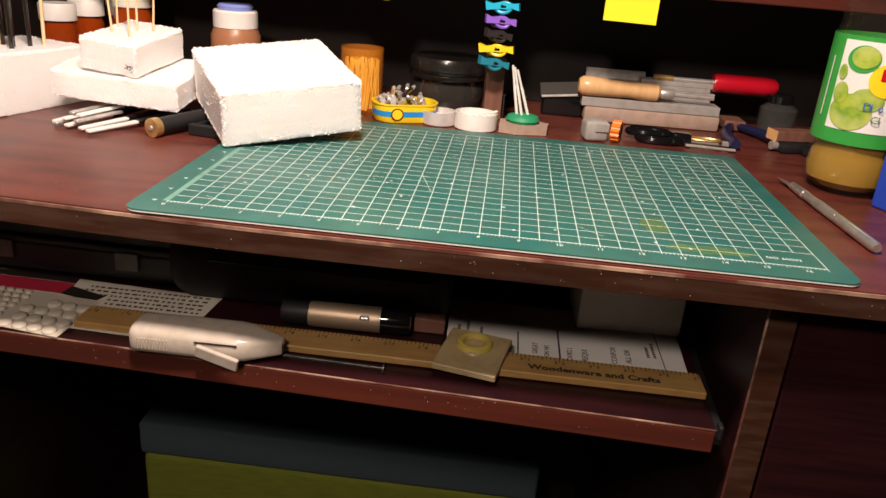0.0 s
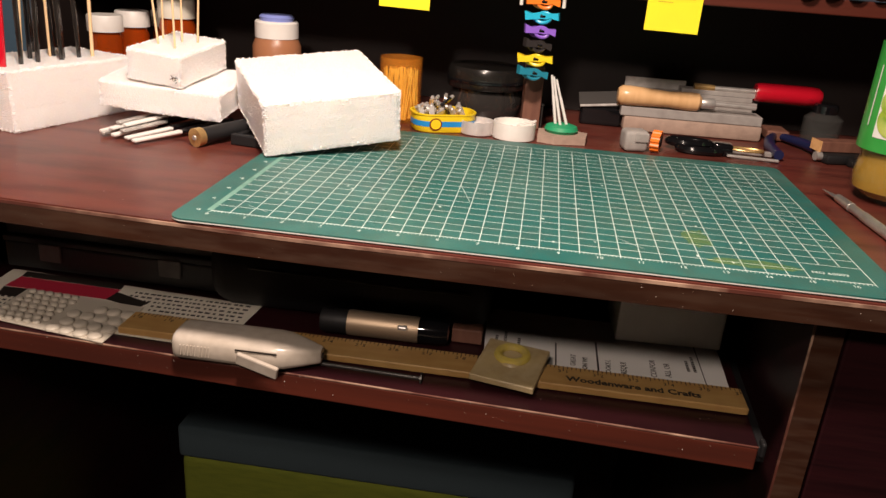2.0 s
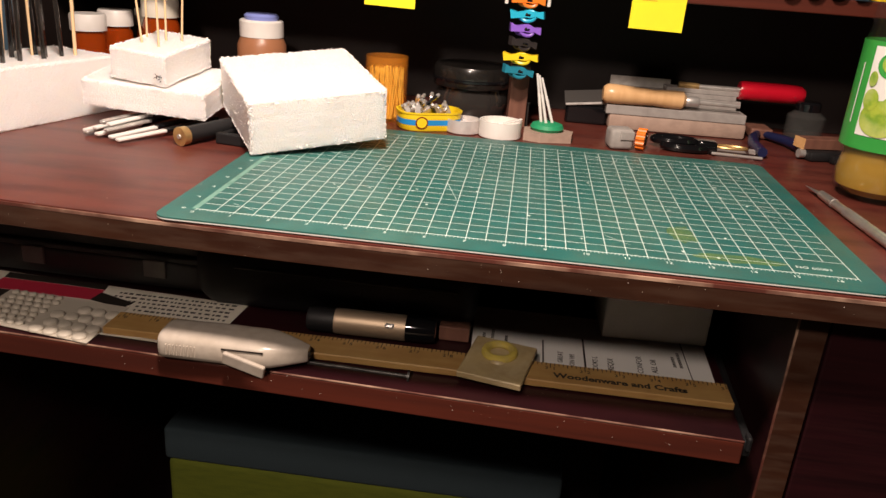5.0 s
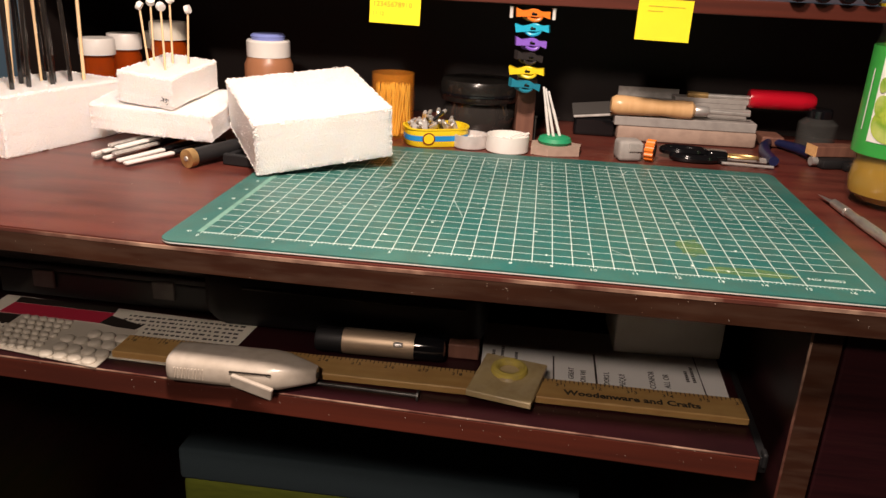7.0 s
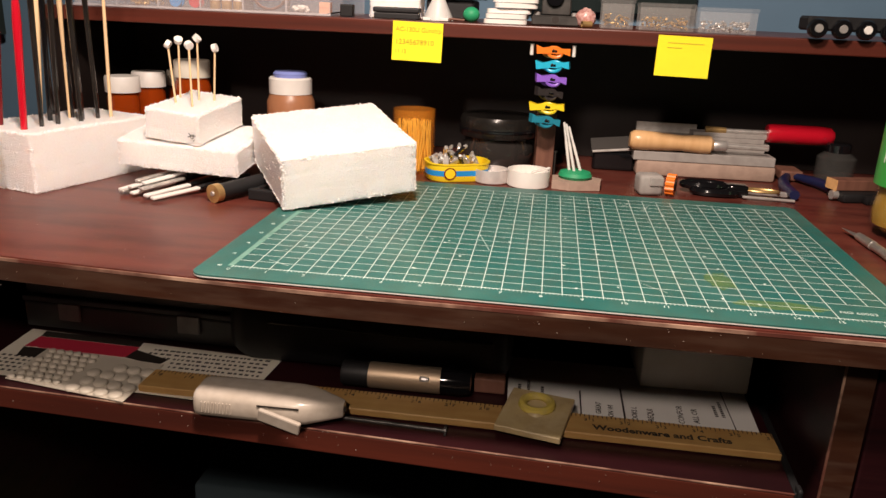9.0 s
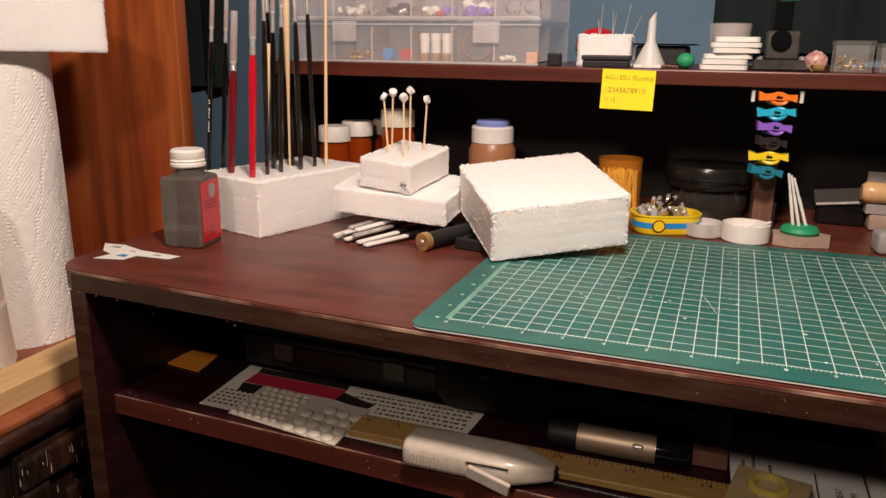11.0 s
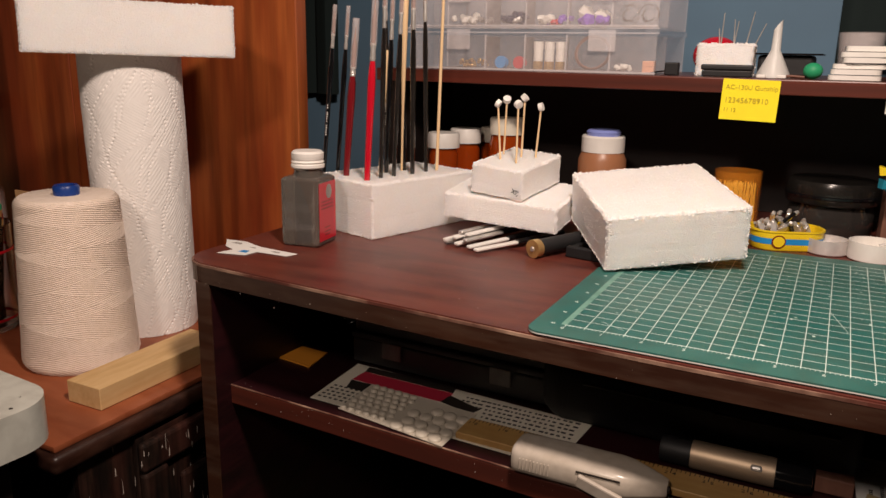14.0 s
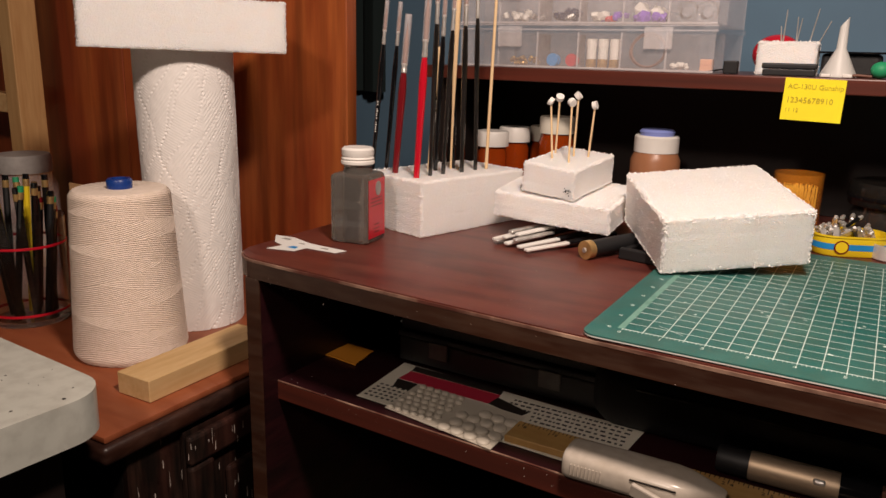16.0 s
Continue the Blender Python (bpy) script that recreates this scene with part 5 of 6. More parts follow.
def organizer(z, h, label):
    e = thing("bead_organizer", pose(-0.315, 0.346, z), label, "organizer", "stacked organizers on the shelf")
    w, d, t = 0.283, 0.150, 0.0014
    part("front_wall", box(0, w, 0, t, 0.0002, h - 0.006), M_CLEAR, e)
    part("back_wall", box(0, w, d - t, d, 0.0002, h - 0.006), M_CLEAR, e)
    part("end_wall", box(0, t, t, d - t, 0.0002, h - 0.006), M_CLEAR, e)
    part("end_wall", box(w - t, w, t, d - t, 0.0002, h - 0.006), M_CLEAR, e)
    part("base", box(t, w - t, t, d - t, 0.0002, 0.0016), M_CLEAR, e)
    part("lid", bevel_all(box(-0.002, w + 0.002, -0.002, d + 0.002, h - 0.0058, h), 0.001, 1), M_CLEAR, e, "frosted overlapping lid")
    for i in range(1, 6):
        part("divider", box(w - i * 0.0468 - 0.0006, w - i * 0.0468 + 0.0006, t, d - t, 0.0017, h - 0.007), M_CLEAR, e)
        part("divider_edge", box(w - i * 0.0468 - 0.0009, w - i * 0.0468 + 0.0009, -0.0006, -0.0001, 0.002, h - 0.007), M_RIM, e)
    part("divider", box(t, w - t, 0.055, 0.0562, 0.0017, h - 0.007), M_CLEAR, e)
    part("lower_rim", box(-0.0008, w + 0.0008, -0.0016, -0.0002, 0.0002, 0.0026, 0.0004, 1), M_RIM, e)
    part("lid_rim", box(-0.003, w + 0.003, -0.0034, -0.0021, h - 0.0062, h - 0.0046, 0.0004, 1), M_RIM, e)
    part("lid_rim", box(-0.003, w + 0.003, -0.0034, -0.0021, h - 0.0014, h + 0.0001, 0.0004, 1), M_RIM, e)
    for lx in (0.064, 0.228):
        part("latch", bevel_all(box(lx - 0.0145, lx + 0.0145, -0.0055, -0.0022, h - 0.024, h - 0.002), 0.0012, 2), M_RIM, e, "hinged clear latch")
    return e


organizer(SH, 0.046, "clear compartment box of beads and small parts")
organizer(SH + 0.0462, 0.050, "clear compartment box of charms, stacked on another")
rnd = random.Random(21)


def loose(name, x, y, z, r, material, label, cat, group, flat=1.0, n=12, count=1, spread=0.0):
    for i in range(count):
        b = bmesh.new()
        bmesh.ops.create_icosphere(b, subdivisions=1, radius=r * rnd.uniform(0.7, 1.2))
        for v in b.verts:
            v.co += noise.noise_vector(v.co * 300 + Vector((i * 3.3, x * 90, 0))) * r * 0.35
        ob = part(name, b, material)
        ob.matrix_world = pose(x + rnd.uniform(-spread, spread), y + rnd.uniform(-spread, spread) * 0.5, z + r * flat + (rnd.uniform(0, spread * 0.4) if count > 4 else 0), rnd.uniform(0, 90), rnd.uniform(0, 90), rnd.uniform(0, 180))
        tagged(ob, label, cat, group)


def comp(i):
    return -0.032 - 0.0468 * (i + 0.5)


zb = SH + 0.0018
loose("gold_finding", comp(4), 0.366, zb, 0.0026, M_BRASS, "tiny gold metal jewellery finding", "bead", "gold findings in the organizer", count=26, spread=0.016)
for dx, mm, nm in ((-0.010, M_BLUEP, "blue"), (0.012, M_RED, "red")):
    ob = part("bead_spool", lathe([(0, -0.004), (0.0068, -0.004), (0.0068, -0.002), (0.0045, -0.002), (0.0045, 0.002), (0.0068, 0.002), (0.0068, 0.004), (0, 0.004)], 24), mm, smooth=True)
    ob.matrix_world = pose(comp(3) + dx, 0.362, zb + 0.0070, 84, 0, 0)
    tagged(ob, "small round " + nm + " plastic spool on edge", "spool", "spools in the organizer")
for k in range(3):
    e = thing("bead_vial", pose(comp(2) + (k - 1) * 0.0128, 0.360, zb), "white capped clear vial of gold beads", "vial", "vials in the organizer")
    part("vial", lathe([(0, 0), (0.0052, 0), (0.0052, 0.022), (0, 0.022)], 16), M_PAPER if k == 1 else M_CAP, e, smooth=True)
    part("beads", lathe([(0.0054, 0.0004), (0.0054, 0.009)], 16), M_BRASS, e)
    part("cap", lathe([(0, 0.022), (0.0056, 0.022), (0.0056, 0.030), (0, 0.030)], 16), M_CAP, e, smooth=True)
ob = part("wire_coil", ring(ring(ring(bmesh.new(), 0, 0, 0, 0.019, 0.017, 0.0009), 0, 0.001, 0.0012, 0.018, 0.0175, 0.0009), 0.001, 0, 0.0024, 0.0175, 0.0165, 0.0009), M_STICK, smooth=True)
ob.matrix_world = pose(comp(1), 0.364, zb + 0.0185, 78, 0, 0)
tagged(ob, "loose coil of thin brown cord", "cord")
loose("white_bead", comp(0) - 0.012, 0.360, zb, 0.0028, M_CAP, "small round white craft bead", "bead", "white beads in the organizer", count=16, spread=0.008)
for k in range(2):
    ob = part("peach_block", box(-0.006, 0.006, -0.004, 0.004, 0, 0.0058, 0.0006), mat("peach_plastic", (0.75, 0.38, 0.24), 0.5))
    ob.location = (comp(0) + 0.015, 0.358, zb + k * 0.006)
    tagged(ob, "small peach coloured plastic block", "block", "peach blocks in the organizer")
zc = SH + 0.0462 + 0.0018
loose("white_charm", comp(4) - 0.01, 0.366, zc, 0.005, M_CAP, "small white moulded plastic charm", "charm", "charms in the upper organizer", count=7, spread=0.014)
loose("grey_charm", comp(4) + 0.012, 0.366, zc, 0.004, M_GREY, "small grey cast metal charm", "charm", "charms in the upper organizer", count=5, spread=0.008)
loose("dark_bead", comp(3), 0.366, zc, 0.0048, M_NAVY, "dark navy blue glassy bead", "bead", "charms in the upper organizer", count=14, spread=0.016)
loose("silver_charm", comp(3), 0.362, zc, 0.0042, M_STEEL, "tiny shiny cast metal pendant", "charm", "charms in the upper organizer", count=7, spread=0.016)
loose("pink_charm", comp(2) + 0.008, 0.366, zc, 0.0046, M_PURPLE, "bright purple moulded plastic charm", "charm", "charms in the upper organizer", count=6, spread=0.012)
loose("white_charm", comp(2) - 0.008, 0.364, zc, 0.0050, M_CAP, "small white moulded plastic charm", "charm", "charms in the upper organizer", count=8, spread=0.010)
loose("red_charm", comp(2), 0.362, zc, 0.004, M_RED, "bright red moulded plastic charm", "charm", "charms in the upper organizer", count=3, spread=0.012)
loose("large_bead", comp(1), 0.366, zc, 0.0075, M_CAP, "large pale round plastic bead", "bead", "charms in the upper organizer", count=5, spread=0.014)
loose("purple_charm", comp(1), 0.360, zc, 0.0062, M_PURPLE, "bright purple moulded plastic charm", "charm", "charms in the upper organizer", count=4, spread=0.015)
loose("dark_bead", comp(1), 0.372, zc, 0.007, M_NAVY, "dark navy blue glassy bead", "bead", "charms in the upper organizer", count=3, spread=0.012)
for dx in (-0.010, 0.010):
    ob = part("glass_ring_bead", ring(bmesh.new(), 0, 0, 0, 0.0082, 0.0082, 0.0028), M_GLASS, smooth=True)
    ob.matrix_world = pose(comp(0) + dx, 0.362, zc + 0.0112, 80, 0, 0)
    tagged(ob, "clear cut-glass ring on edge", "ring", "glass rings in the organizer")

ob = foam_block(pose(0.003, 0.374, SH + 0.0004, 0, 0, 1), 0.054, 0.028, 0.0315, "small white foam block with steel bits stuck in it", 9, 0.0020, "foam_cube")
ob["group"] = "foam blocks"
for px, py, h, dx in ((0.024, 0.384, 0.030, 0.001), (0.022, 0.392, 0.015, -0.002), (0.036, 0.386, 0.022, 0.003), (0.035, 0.396, 0.024, -0.001), (0.047, 0.388, 0.031, 0.006), (0.054, 0.395, 0.020, 0.010)):
    ob = part("drill_bit", rod((px, py, SH + 0.028), (px + dx, py, SH + 0.032 + h), 0.0007, 0.0005, 8), M_STEEL, smooth=True)
    tagged(ob, "thin steel drill bit standing in foam", "drill bit", "drill bits in the foam block")
b = bmesh.new()
bmesh.ops.create_uvsphere(b, u_segments=28, v_segments=18, radius=0.021, matrix=Matrix.Diagonal((1.15, 1, 0.95, 1)))
ob = part("pin_cushion", b, M_RED, smooth=True)
ob.location = (0.014, 0.430, SH + 0.0203)
tagged(ob, "round red pin cushion behind the foam", "pin cushion")
e = thing("black_box", pose(0.014, 0.345, SH + 0.0003, 0, 0, 2), "flat black plastic box with a stepped lid", "box")
part("base", box(0, 0.046, 0, 0.016, 0, 0.006, 0.001), M_BLACKM, e)
part("lid", box(-0.001, 0.047, -0.001, 0.017, 0.0062, 0.0115, 0.0015), M_BLACKM, e)
e = thing("wall_plug", pose(-0.017, 0.358, SH + 0.0003), "small black cube plug with a lead", "plug")
part("cube", box(-0.0065, 0.0065, -0.006, 0.006, 0, 0.0125, 0.0012), M_BLACKM, e)
part("lead", bent([(-0.0065, 0, 0.004), (-0.014, -0.002, 0.003), (-0.022, -0.008, 0.001), (-0.034, -0.011, 0.001)], 0.0009, 6), M_BLACKP, e, smooth=True)
e = thing("funnel", pose(0.0775, 0.366, SH + 0.0003, 0, 0, 0), "small frosted white funnel standing on its mouth", "funnel")
M_FROST = mat("frosted_white_plastic", (0.78, 0.77, 0.74), 0.45, trans=0.25)
bm = lathe([(0.0158, 0), (0.0158, 0.002), (0.0062, 0.022), (0.0044, 0.026), (0.0036, 0.0495), (0.0029, 0.0495), (0.0036, 0.026), (0.0052, 0.022), (0.0148, 0.002), (0.0148, 0)], 32)
for v in bm.verts:
    if v.co.z > 0.045:
        v.co.z += v.co.x * 1.3
part("cone", bm, M_FROST, e, smooth=True)
for s in (-1, 1):
    part("tab", box(s * 0.009 - 0.004, s * 0.009 + 0.004, -0.019, -0.013, 0.0, 0.003, 0.0006), M_CAP, e)
e = thing("black_dish", pose(0.085, 0.43, SH + 0.0003), "shallow black plastic dish with a flat rim", "dish")
part("dish", box(-0.026, 0.026, -0.03, 0.03, 0, 0.0215, 0.003), M_BLACKM, e)
part("rim", box(-0.034, 0.034, -0.036, 0.036, 0.0217, 0.0235, 0.0006), M_BLACKP, e)
b = bmesh.new()
bmesh.ops.create_uvsphere(b, u_segments=20, v_segments=14, radius=0.0082, matrix=Matrix.Diagonal((1.05, 1, 0.92, 1)))
ob = part("putty_ball", b, M_PUTTY, smooth=True)
ob.location = (0.1125, 0.360, SH + 0.0077)
tagged(ob, "ball of green putty on the shelf", "putty")
ob = part("twig", bent([(0.086, 0.358, SH + 0.0018), (0.095, 0.356, SH + 0.0026), (0.106, 0.357, SH + 0.0018)], 0.0012, 8), M_STICK, smooth=True)
tagged(ob, "thin brown stick next to the putty ball", "stick")
for k, (x0, w, dz) in enumerate(((0.126, 0.044, 0), (0.127, 0.042, 0.005), (0.1285, 0.045, 0.0102), (0.137, 0.043, 0.0156), (0.134, 0.046, 0.0208), (0.138, 0.041, 0.0258))):
    ob = part("white_tile", outline(rounded(0, w, 0, 0.034, (0.006,) * 4, 4), 0, 0.0042 + 0.0004 * (k % 2)), M_CAP)
    bpy.data.meshes[ob.data.name].update()
    ob.matrix_world = pose(x0, 0.350 + 0.002 * (k % 3), SH + 0.0003 + dz, 0, 0, (2, -3, 1, 4, -2, 3)[k])
    tagged(ob, "thin white rounded plastic tile in a stack", "tile", "white tiles stacked on the shelf")
e = thing("clear_cup", pose(0.150, 0.412, SH + 0.0003), "small tapered clear plastic cup", "cup")
part("cup", lathe([(0, 0), (0.018, 0), (0.021, 0.044), (0.0202, 0.044), (0.0172, 0.001), (0, 0.001)], 28), M_CLEAR, e, smooth=True)
e = thing("bench_vise", pose(0.198, 0.352, SH + 0.0003), "small dark metal bench vise with a round hole", "vise")
M_GUN = mat("gunmetal", (0.06, 0.058, 0.055), 0.4, 0.6, spots=[((0.14, 0.13, 0.12), 60, 0.5, (1, 1, 1))])
part("base", bevel_all(box(-0.024, 0.024, 0, 0.030, 0, 0.010), 0.0015, 1), M_GUN, e)
part("body", bevel_all(box(-0.0145, 0.0145, 0.002, 0.028, 0.0102, 0.036), 0.0012, 1), M_GUN, e)
moved(part("hole", lathe([(0, 0), (0.0035, 0), (0.0035, 0.0006), (0, 0.0006)], 18), M_PRINT, e), pose(0, 0.0004, 0.006, 90, 0, 0))
moved(part("knob", lathe([(0, 0), (0.0088, 0), (0.0088, 0.004), (0, 0.0045)], 24), M_BLACKP, e, "round black knob"), pose(-0.002, 0.0018, 0.028, 90, 0, 0))
part("jaw", bevel_all(box(-0.010, 0.006, 0.004, 0.024, 0.0362, 0.062), 0.0012, 1), M_BLACKP, e)
part("top_clamp", bevel_all(box(-0.006, 0.010, 0.006, 0.022, 0.0622, 0.080), 0.001, 1), mat("green_metal", (0.02, 0.12, 0.06), 0.4), e)
for s in (-1, 1):
    part("bolt", lathe([(0, 0.010), (0.0035, 0.010), (0.0035, 0.0128), (0, 0.0135)], 12, m=Matrix.Translation((0.019 * s, 0.012, 0))), M_STEEL, e)


M_CLEARBOX = mat("clear_box_plastic", (0.95, 0.93, 0.90), 0.08, alpha=0.06)


def parts_box(x0, w, h, mm, seed):
    e = thing("parts_box", pose(x0, 0.350, SH + 0.0003), "small clear lidded box of brass and steel bits", "box", "clear parts boxes on the shelf")
    d, t = 0.030, 0.0009
    part("front", box(0, w, 0, t, 0, h), M_CLEARBOX, e)
    part("back", box(0, w, d - t, d, 0, h), M_CLEARBOX, e)
    part("side", box(0, t, t, d - t, 0, h), M_CLEARBOX, e)
    part("side", box(w - t, w, t, d - t, 0, h), M_CLEARBOX, e)
    part("lid", bevel_all(box(-0.001, w + 0.001, -0.001, d + 0.001, h, h + 0.004), 0.0006, 1), M_CLEARBOX, e, "clear push-on lid")
    r = random.Random(seed)
    b = bmesh.new()
    for i in range(int(w * 1500)):
        p = (r.uniform(0.004, w - 0.004), r.uniform(0.004, d - 0.004), r.uniform(0.002, h * 0.55))
        q = Vector(p) + Vector((r.uniform(-1, 1), r.uniform(-1, 1), r.uniform(-0.4, 0.4))) * 0.0035
        q.z = max(q.z, 0.001)
        rod(p, q, r.uniform(0.0006, 0.0014), None, 6, b)
    tagged(part("bits", b, mm, e, "heap of tiny metal bits"), kind="stuff")


parts_box(0.243, 0.031, 0.024, M_BRASS, 1)
parts_box(0.280, 0.052, 0.022, M_BRASS, 2)
parts_box(0.337, 0.054, 0.020, M_STEEL, 3)
e = thing("pink_bead_bag", pose(0.228, 0.356, SH + 0.0003), "crumpled clear bag of pink beads", "bag")
bm = bmesh.new()
bmesh.ops.create_icosphere(bm, subdivisions=3, radius=0.010)
for v in bm.verts:
    v.co += noise.noise_vector(v.co * 220) * 0.0025
    v.co.z = max(v.co.z * 1.0 + 0.008, 0)
part("bag", bm, mat("pink_beads", (0.42, 0.20, 0.18), 0.3, spots=[((0.70, 0.50, 0.45), 300, 0.7, (1, 1, 1))]), e, smooth=True)
e = thing("bullet_case", pose(0.224, 0.343, SH + 0.0035, 0, 90, 20), "short brass tube lying on the shelf", "tube")
part("tube", lathe([(0.0024, 0), (0.0032, 0), (0.0032, 0.010), (0.0024, 0.010)], 16), M_BRASS, e, smooth=True)
e = thing("model_chassis", pose(0.470, 0.322, SH + 0.0003, 0, 0, 4), "black toy vehicle chassis with round wheels at the shelf edge", "model vehicle")
part("chassis", bevel_all(box(-0.04, 0.05, 0.004, 0.030, 0.007, 0.020), 0.002, 1), M_BLACKM, e)
for k in range(4):
    w = part("wheel", lathe([(0, -0.004), (0.0075, -0.004), (0.009, -0.002), (0.009, 0.002), (0.0075, 0.004), (0, 0.004)], 20), M_BLACKP, e, smooth=True)
    moved(w, pose(-0.032 + k * 0.022, 0.002, 0.0092, 90, 0, 0))
    part("hub", lathe([(0, 0.0042), (0.004, 0.0042), (0.0035, 0.0052), (0, 0.0052)], 14), M_CAP if k == 2 else M_STEEL, w)
ob = part("yellow_strip", box(0.515, 0.550, 0.336, 0.341, SH + 0.0003, SH + 0.003), M_YELLOW)
tagged(ob, "short yellow plastic strip on the shelf", "strip")

# ---- on the side cabinet ----
e = thing("paper_towel_roll", pose(-0.5377, 0.1369, CT + 0.0004), "upright embossed white paper towel roll", "paper towel")
def wound(profile, relief):
    """An upright roll whose radius is profile (by row) plus relief (rows by columns); closed at both ends."""
    nz, ns = relief.shape
    bm = bmesh.new()
    rows = []
    for j in range(nz):
        r0, z = profile[j]
        rows.append([bm.verts.new(((r0 + relief[j, i]) * math.cos(2 * math.pi * i / ns), (r0 + relief[j, i]) * math.sin(2 * math.pi * i / ns), z)) for i in range(ns)])
    for a, b in zip(rows, rows[1:]):
        for i in range(ns):
            bm.faces.new((a[i], a[(i + 1) % ns], b[(i + 1) % ns], b[i]))
    bm.faces.new(rows[-1])
    bm.faces.new(rows[0][::-1])
    return bm


NS, NZ, RR, RH = 420, 380, 0.0515, 0.3015
du, dz = 2 * math.pi * RR / NS, RH / (NZ - 1)
uu, vv = np.meshgrid(np.arange(NS) * du, np.arange(NZ) * dz)
# fine slanted ribs over the whole sheet, with plain leaf-shaped fields between them
swirl = np.sin(uu * 95 + 1.6 * np.sin(vv * 42)) + np.sin(vv * 70 + 1.9 * np.sin(uu * 58 + 1.0))
ribs = np.where(swirl > 0.15, np.sin((uu * 0.55 + vv) * 2 * math.pi / 0.0030), np.sin((uu * 0.9 - vv * 0.7) * 2 * math.pi / 0.0036))
relief = 0.00022 * ribs * np.clip(np.abs(swirl - 0.15) * 3, 0, 1)
# lines of pressed dots curling along the edges of those fields
for k in range(13):
    for n in range(74):
        v = 0.0041 * n
        for u in (k * 0.0249 + 0.0150 * math.sin(v * 34 + k * 2.1) + 0.004 * math.sin(v * 90), k * 0.0249 + 0.5 * v + 0.0060 * math.sin(-v * 60 + k * 1.3)):
            ci, cj = u / du, v / dz
            for j in range(max(0, int(cj) - 2), min(NZ, int(cj) + 4)):
                for i in range(int(ci) - 2, int(ci) + 4):
                    q = ((i - ci) * du) ** 2 + ((j - cj) * dz) ** 2
                    relief[j, i % NS] -= 0.00085 * math.exp(-q / 0.0010 ** 2)
for j in range(NZ):
    for i in range(NS):
        a = 2 * math.pi * i / NS
        relief[j, i] += 0.0012 * noise.noise((math.cos(a) * 1.6, math.sin(a) * 1.6, j * dz * 9)) + 0.0003 * noise.noise((math.cos(a) * 9, math.sin(a) * 9, j * dz * 130))
part("paper_wrap", wound([(RR, j * dz) for j in range(NZ)], relief), M_TOWEL, e, smooth=True)

e = thing("twine_cone", pose(-0.518, 0.030, CT + 0.0004, 0, 0, 135), "cone of natural cotton twine with a blue core", "twine")
NS, NZ, CH = 260, 560, 0.168
relief = np.zeros((NZ, NS))
prof = []
for j in range(NZ):
    t = j / (NZ - 1)
    prof.append((0.0545 - 0.0085 * t - 0.004 * (1 - min(1, t / 0.05)) ** 2 - 0.004 * max(0, (t - 0.96) / 0.04) ** 2, CH * t))
aa = (np.arange(NS) / NS * 2 * math.pi) - math.pi
zz = (np.arange(NZ) / (NZ - 1) * CH)[:, None]
arc = 0.050 * aa[None, :]
for k in range(-2, 15):
    # each lay of thread is a slanted band that overlaps the one below it
    s = (0.22, -0.16, 0.28, -0.24, 0.12)[k % 5]
    low = k * 0.0132 + 0.004 * math.sin(k * 2.3) + s * arc * 0.75 + 0.004 * np.sin(arc * 17 + k * 1.7)
    inside = zz > low
    strand = np.abs(np.sin(math.pi * (zz - s * arc + 0.0004 * np.sin(arc * 55 + k * 2)) / 0.0019))
    edge = np.exp(-((zz - low) / 0.0011) ** 2)
    relief = np.where(inside, 0.0012 * strand + 0.0002 * edge, relief)
part("winding", wound(prof, relief), M_TWINE, e, smooth=True)
part("core", lathe([(0, CH), (0.0118, CH), (0.0122, CH + 0.0075), (0.0108, CH + 0.0095), (0.0085, CH + 0.0095), (0.008, CH + 0.004), (0, CH + 0.004)], 28), mat("blue_core_plastic", (0.010, 0.045, 0.24), 0.35), e, "blue plastic core end", smooth=True)

e = thing("pine_offcut", pose(-0.3985, -0.0465, CT + 0.0004, 0, 0, 90.5), "bare pine wood block lying on the cabinet", "wood block")
part("block", bevel_all(box(0, 0.150, 0, 0.0415, 0, 0.0205), 0.0006, 1), mat("pale_offcut", (0.68, 0.45, 0.21), 0.6, spots=[((0.55, 0.33, 0.13), 9, 0.6, (1, 9, 9)), ((0.74, 0.53, 0.28), 40, 0.4, (1, 6, 6))], bump=0.1), e)

e = thing("pencil_glass", pose(-0.690, 0.030, CT + 0.0004), "drinking glass crammed with pens and pencils", "pen holder")
part("glass", lathe([(0, 0), (0.040, 0), (0.042, 0.003), (0.044, 0.118), (0.0425, 0.118), (0.0400, 0.006), (0, 0.006)], 36), M_GLASS, e, smooth=True)
part("red_band", lathe([(0.0437, 0.088), (0.0439, 0.0885), (0.0439, 0.0905), (0.0437, 0.091)], 36), M_RED, e, "red painted ring", smooth=True)
part("red_band", lathe([(0.0424, 0.012), (0.0426, 0.0125), (0.0426, 0.0145), (0.0424, 0.015)], 36), M_RED, e, "red painted ring", smooth=True)
pg = e
rnd = random.Random(31)
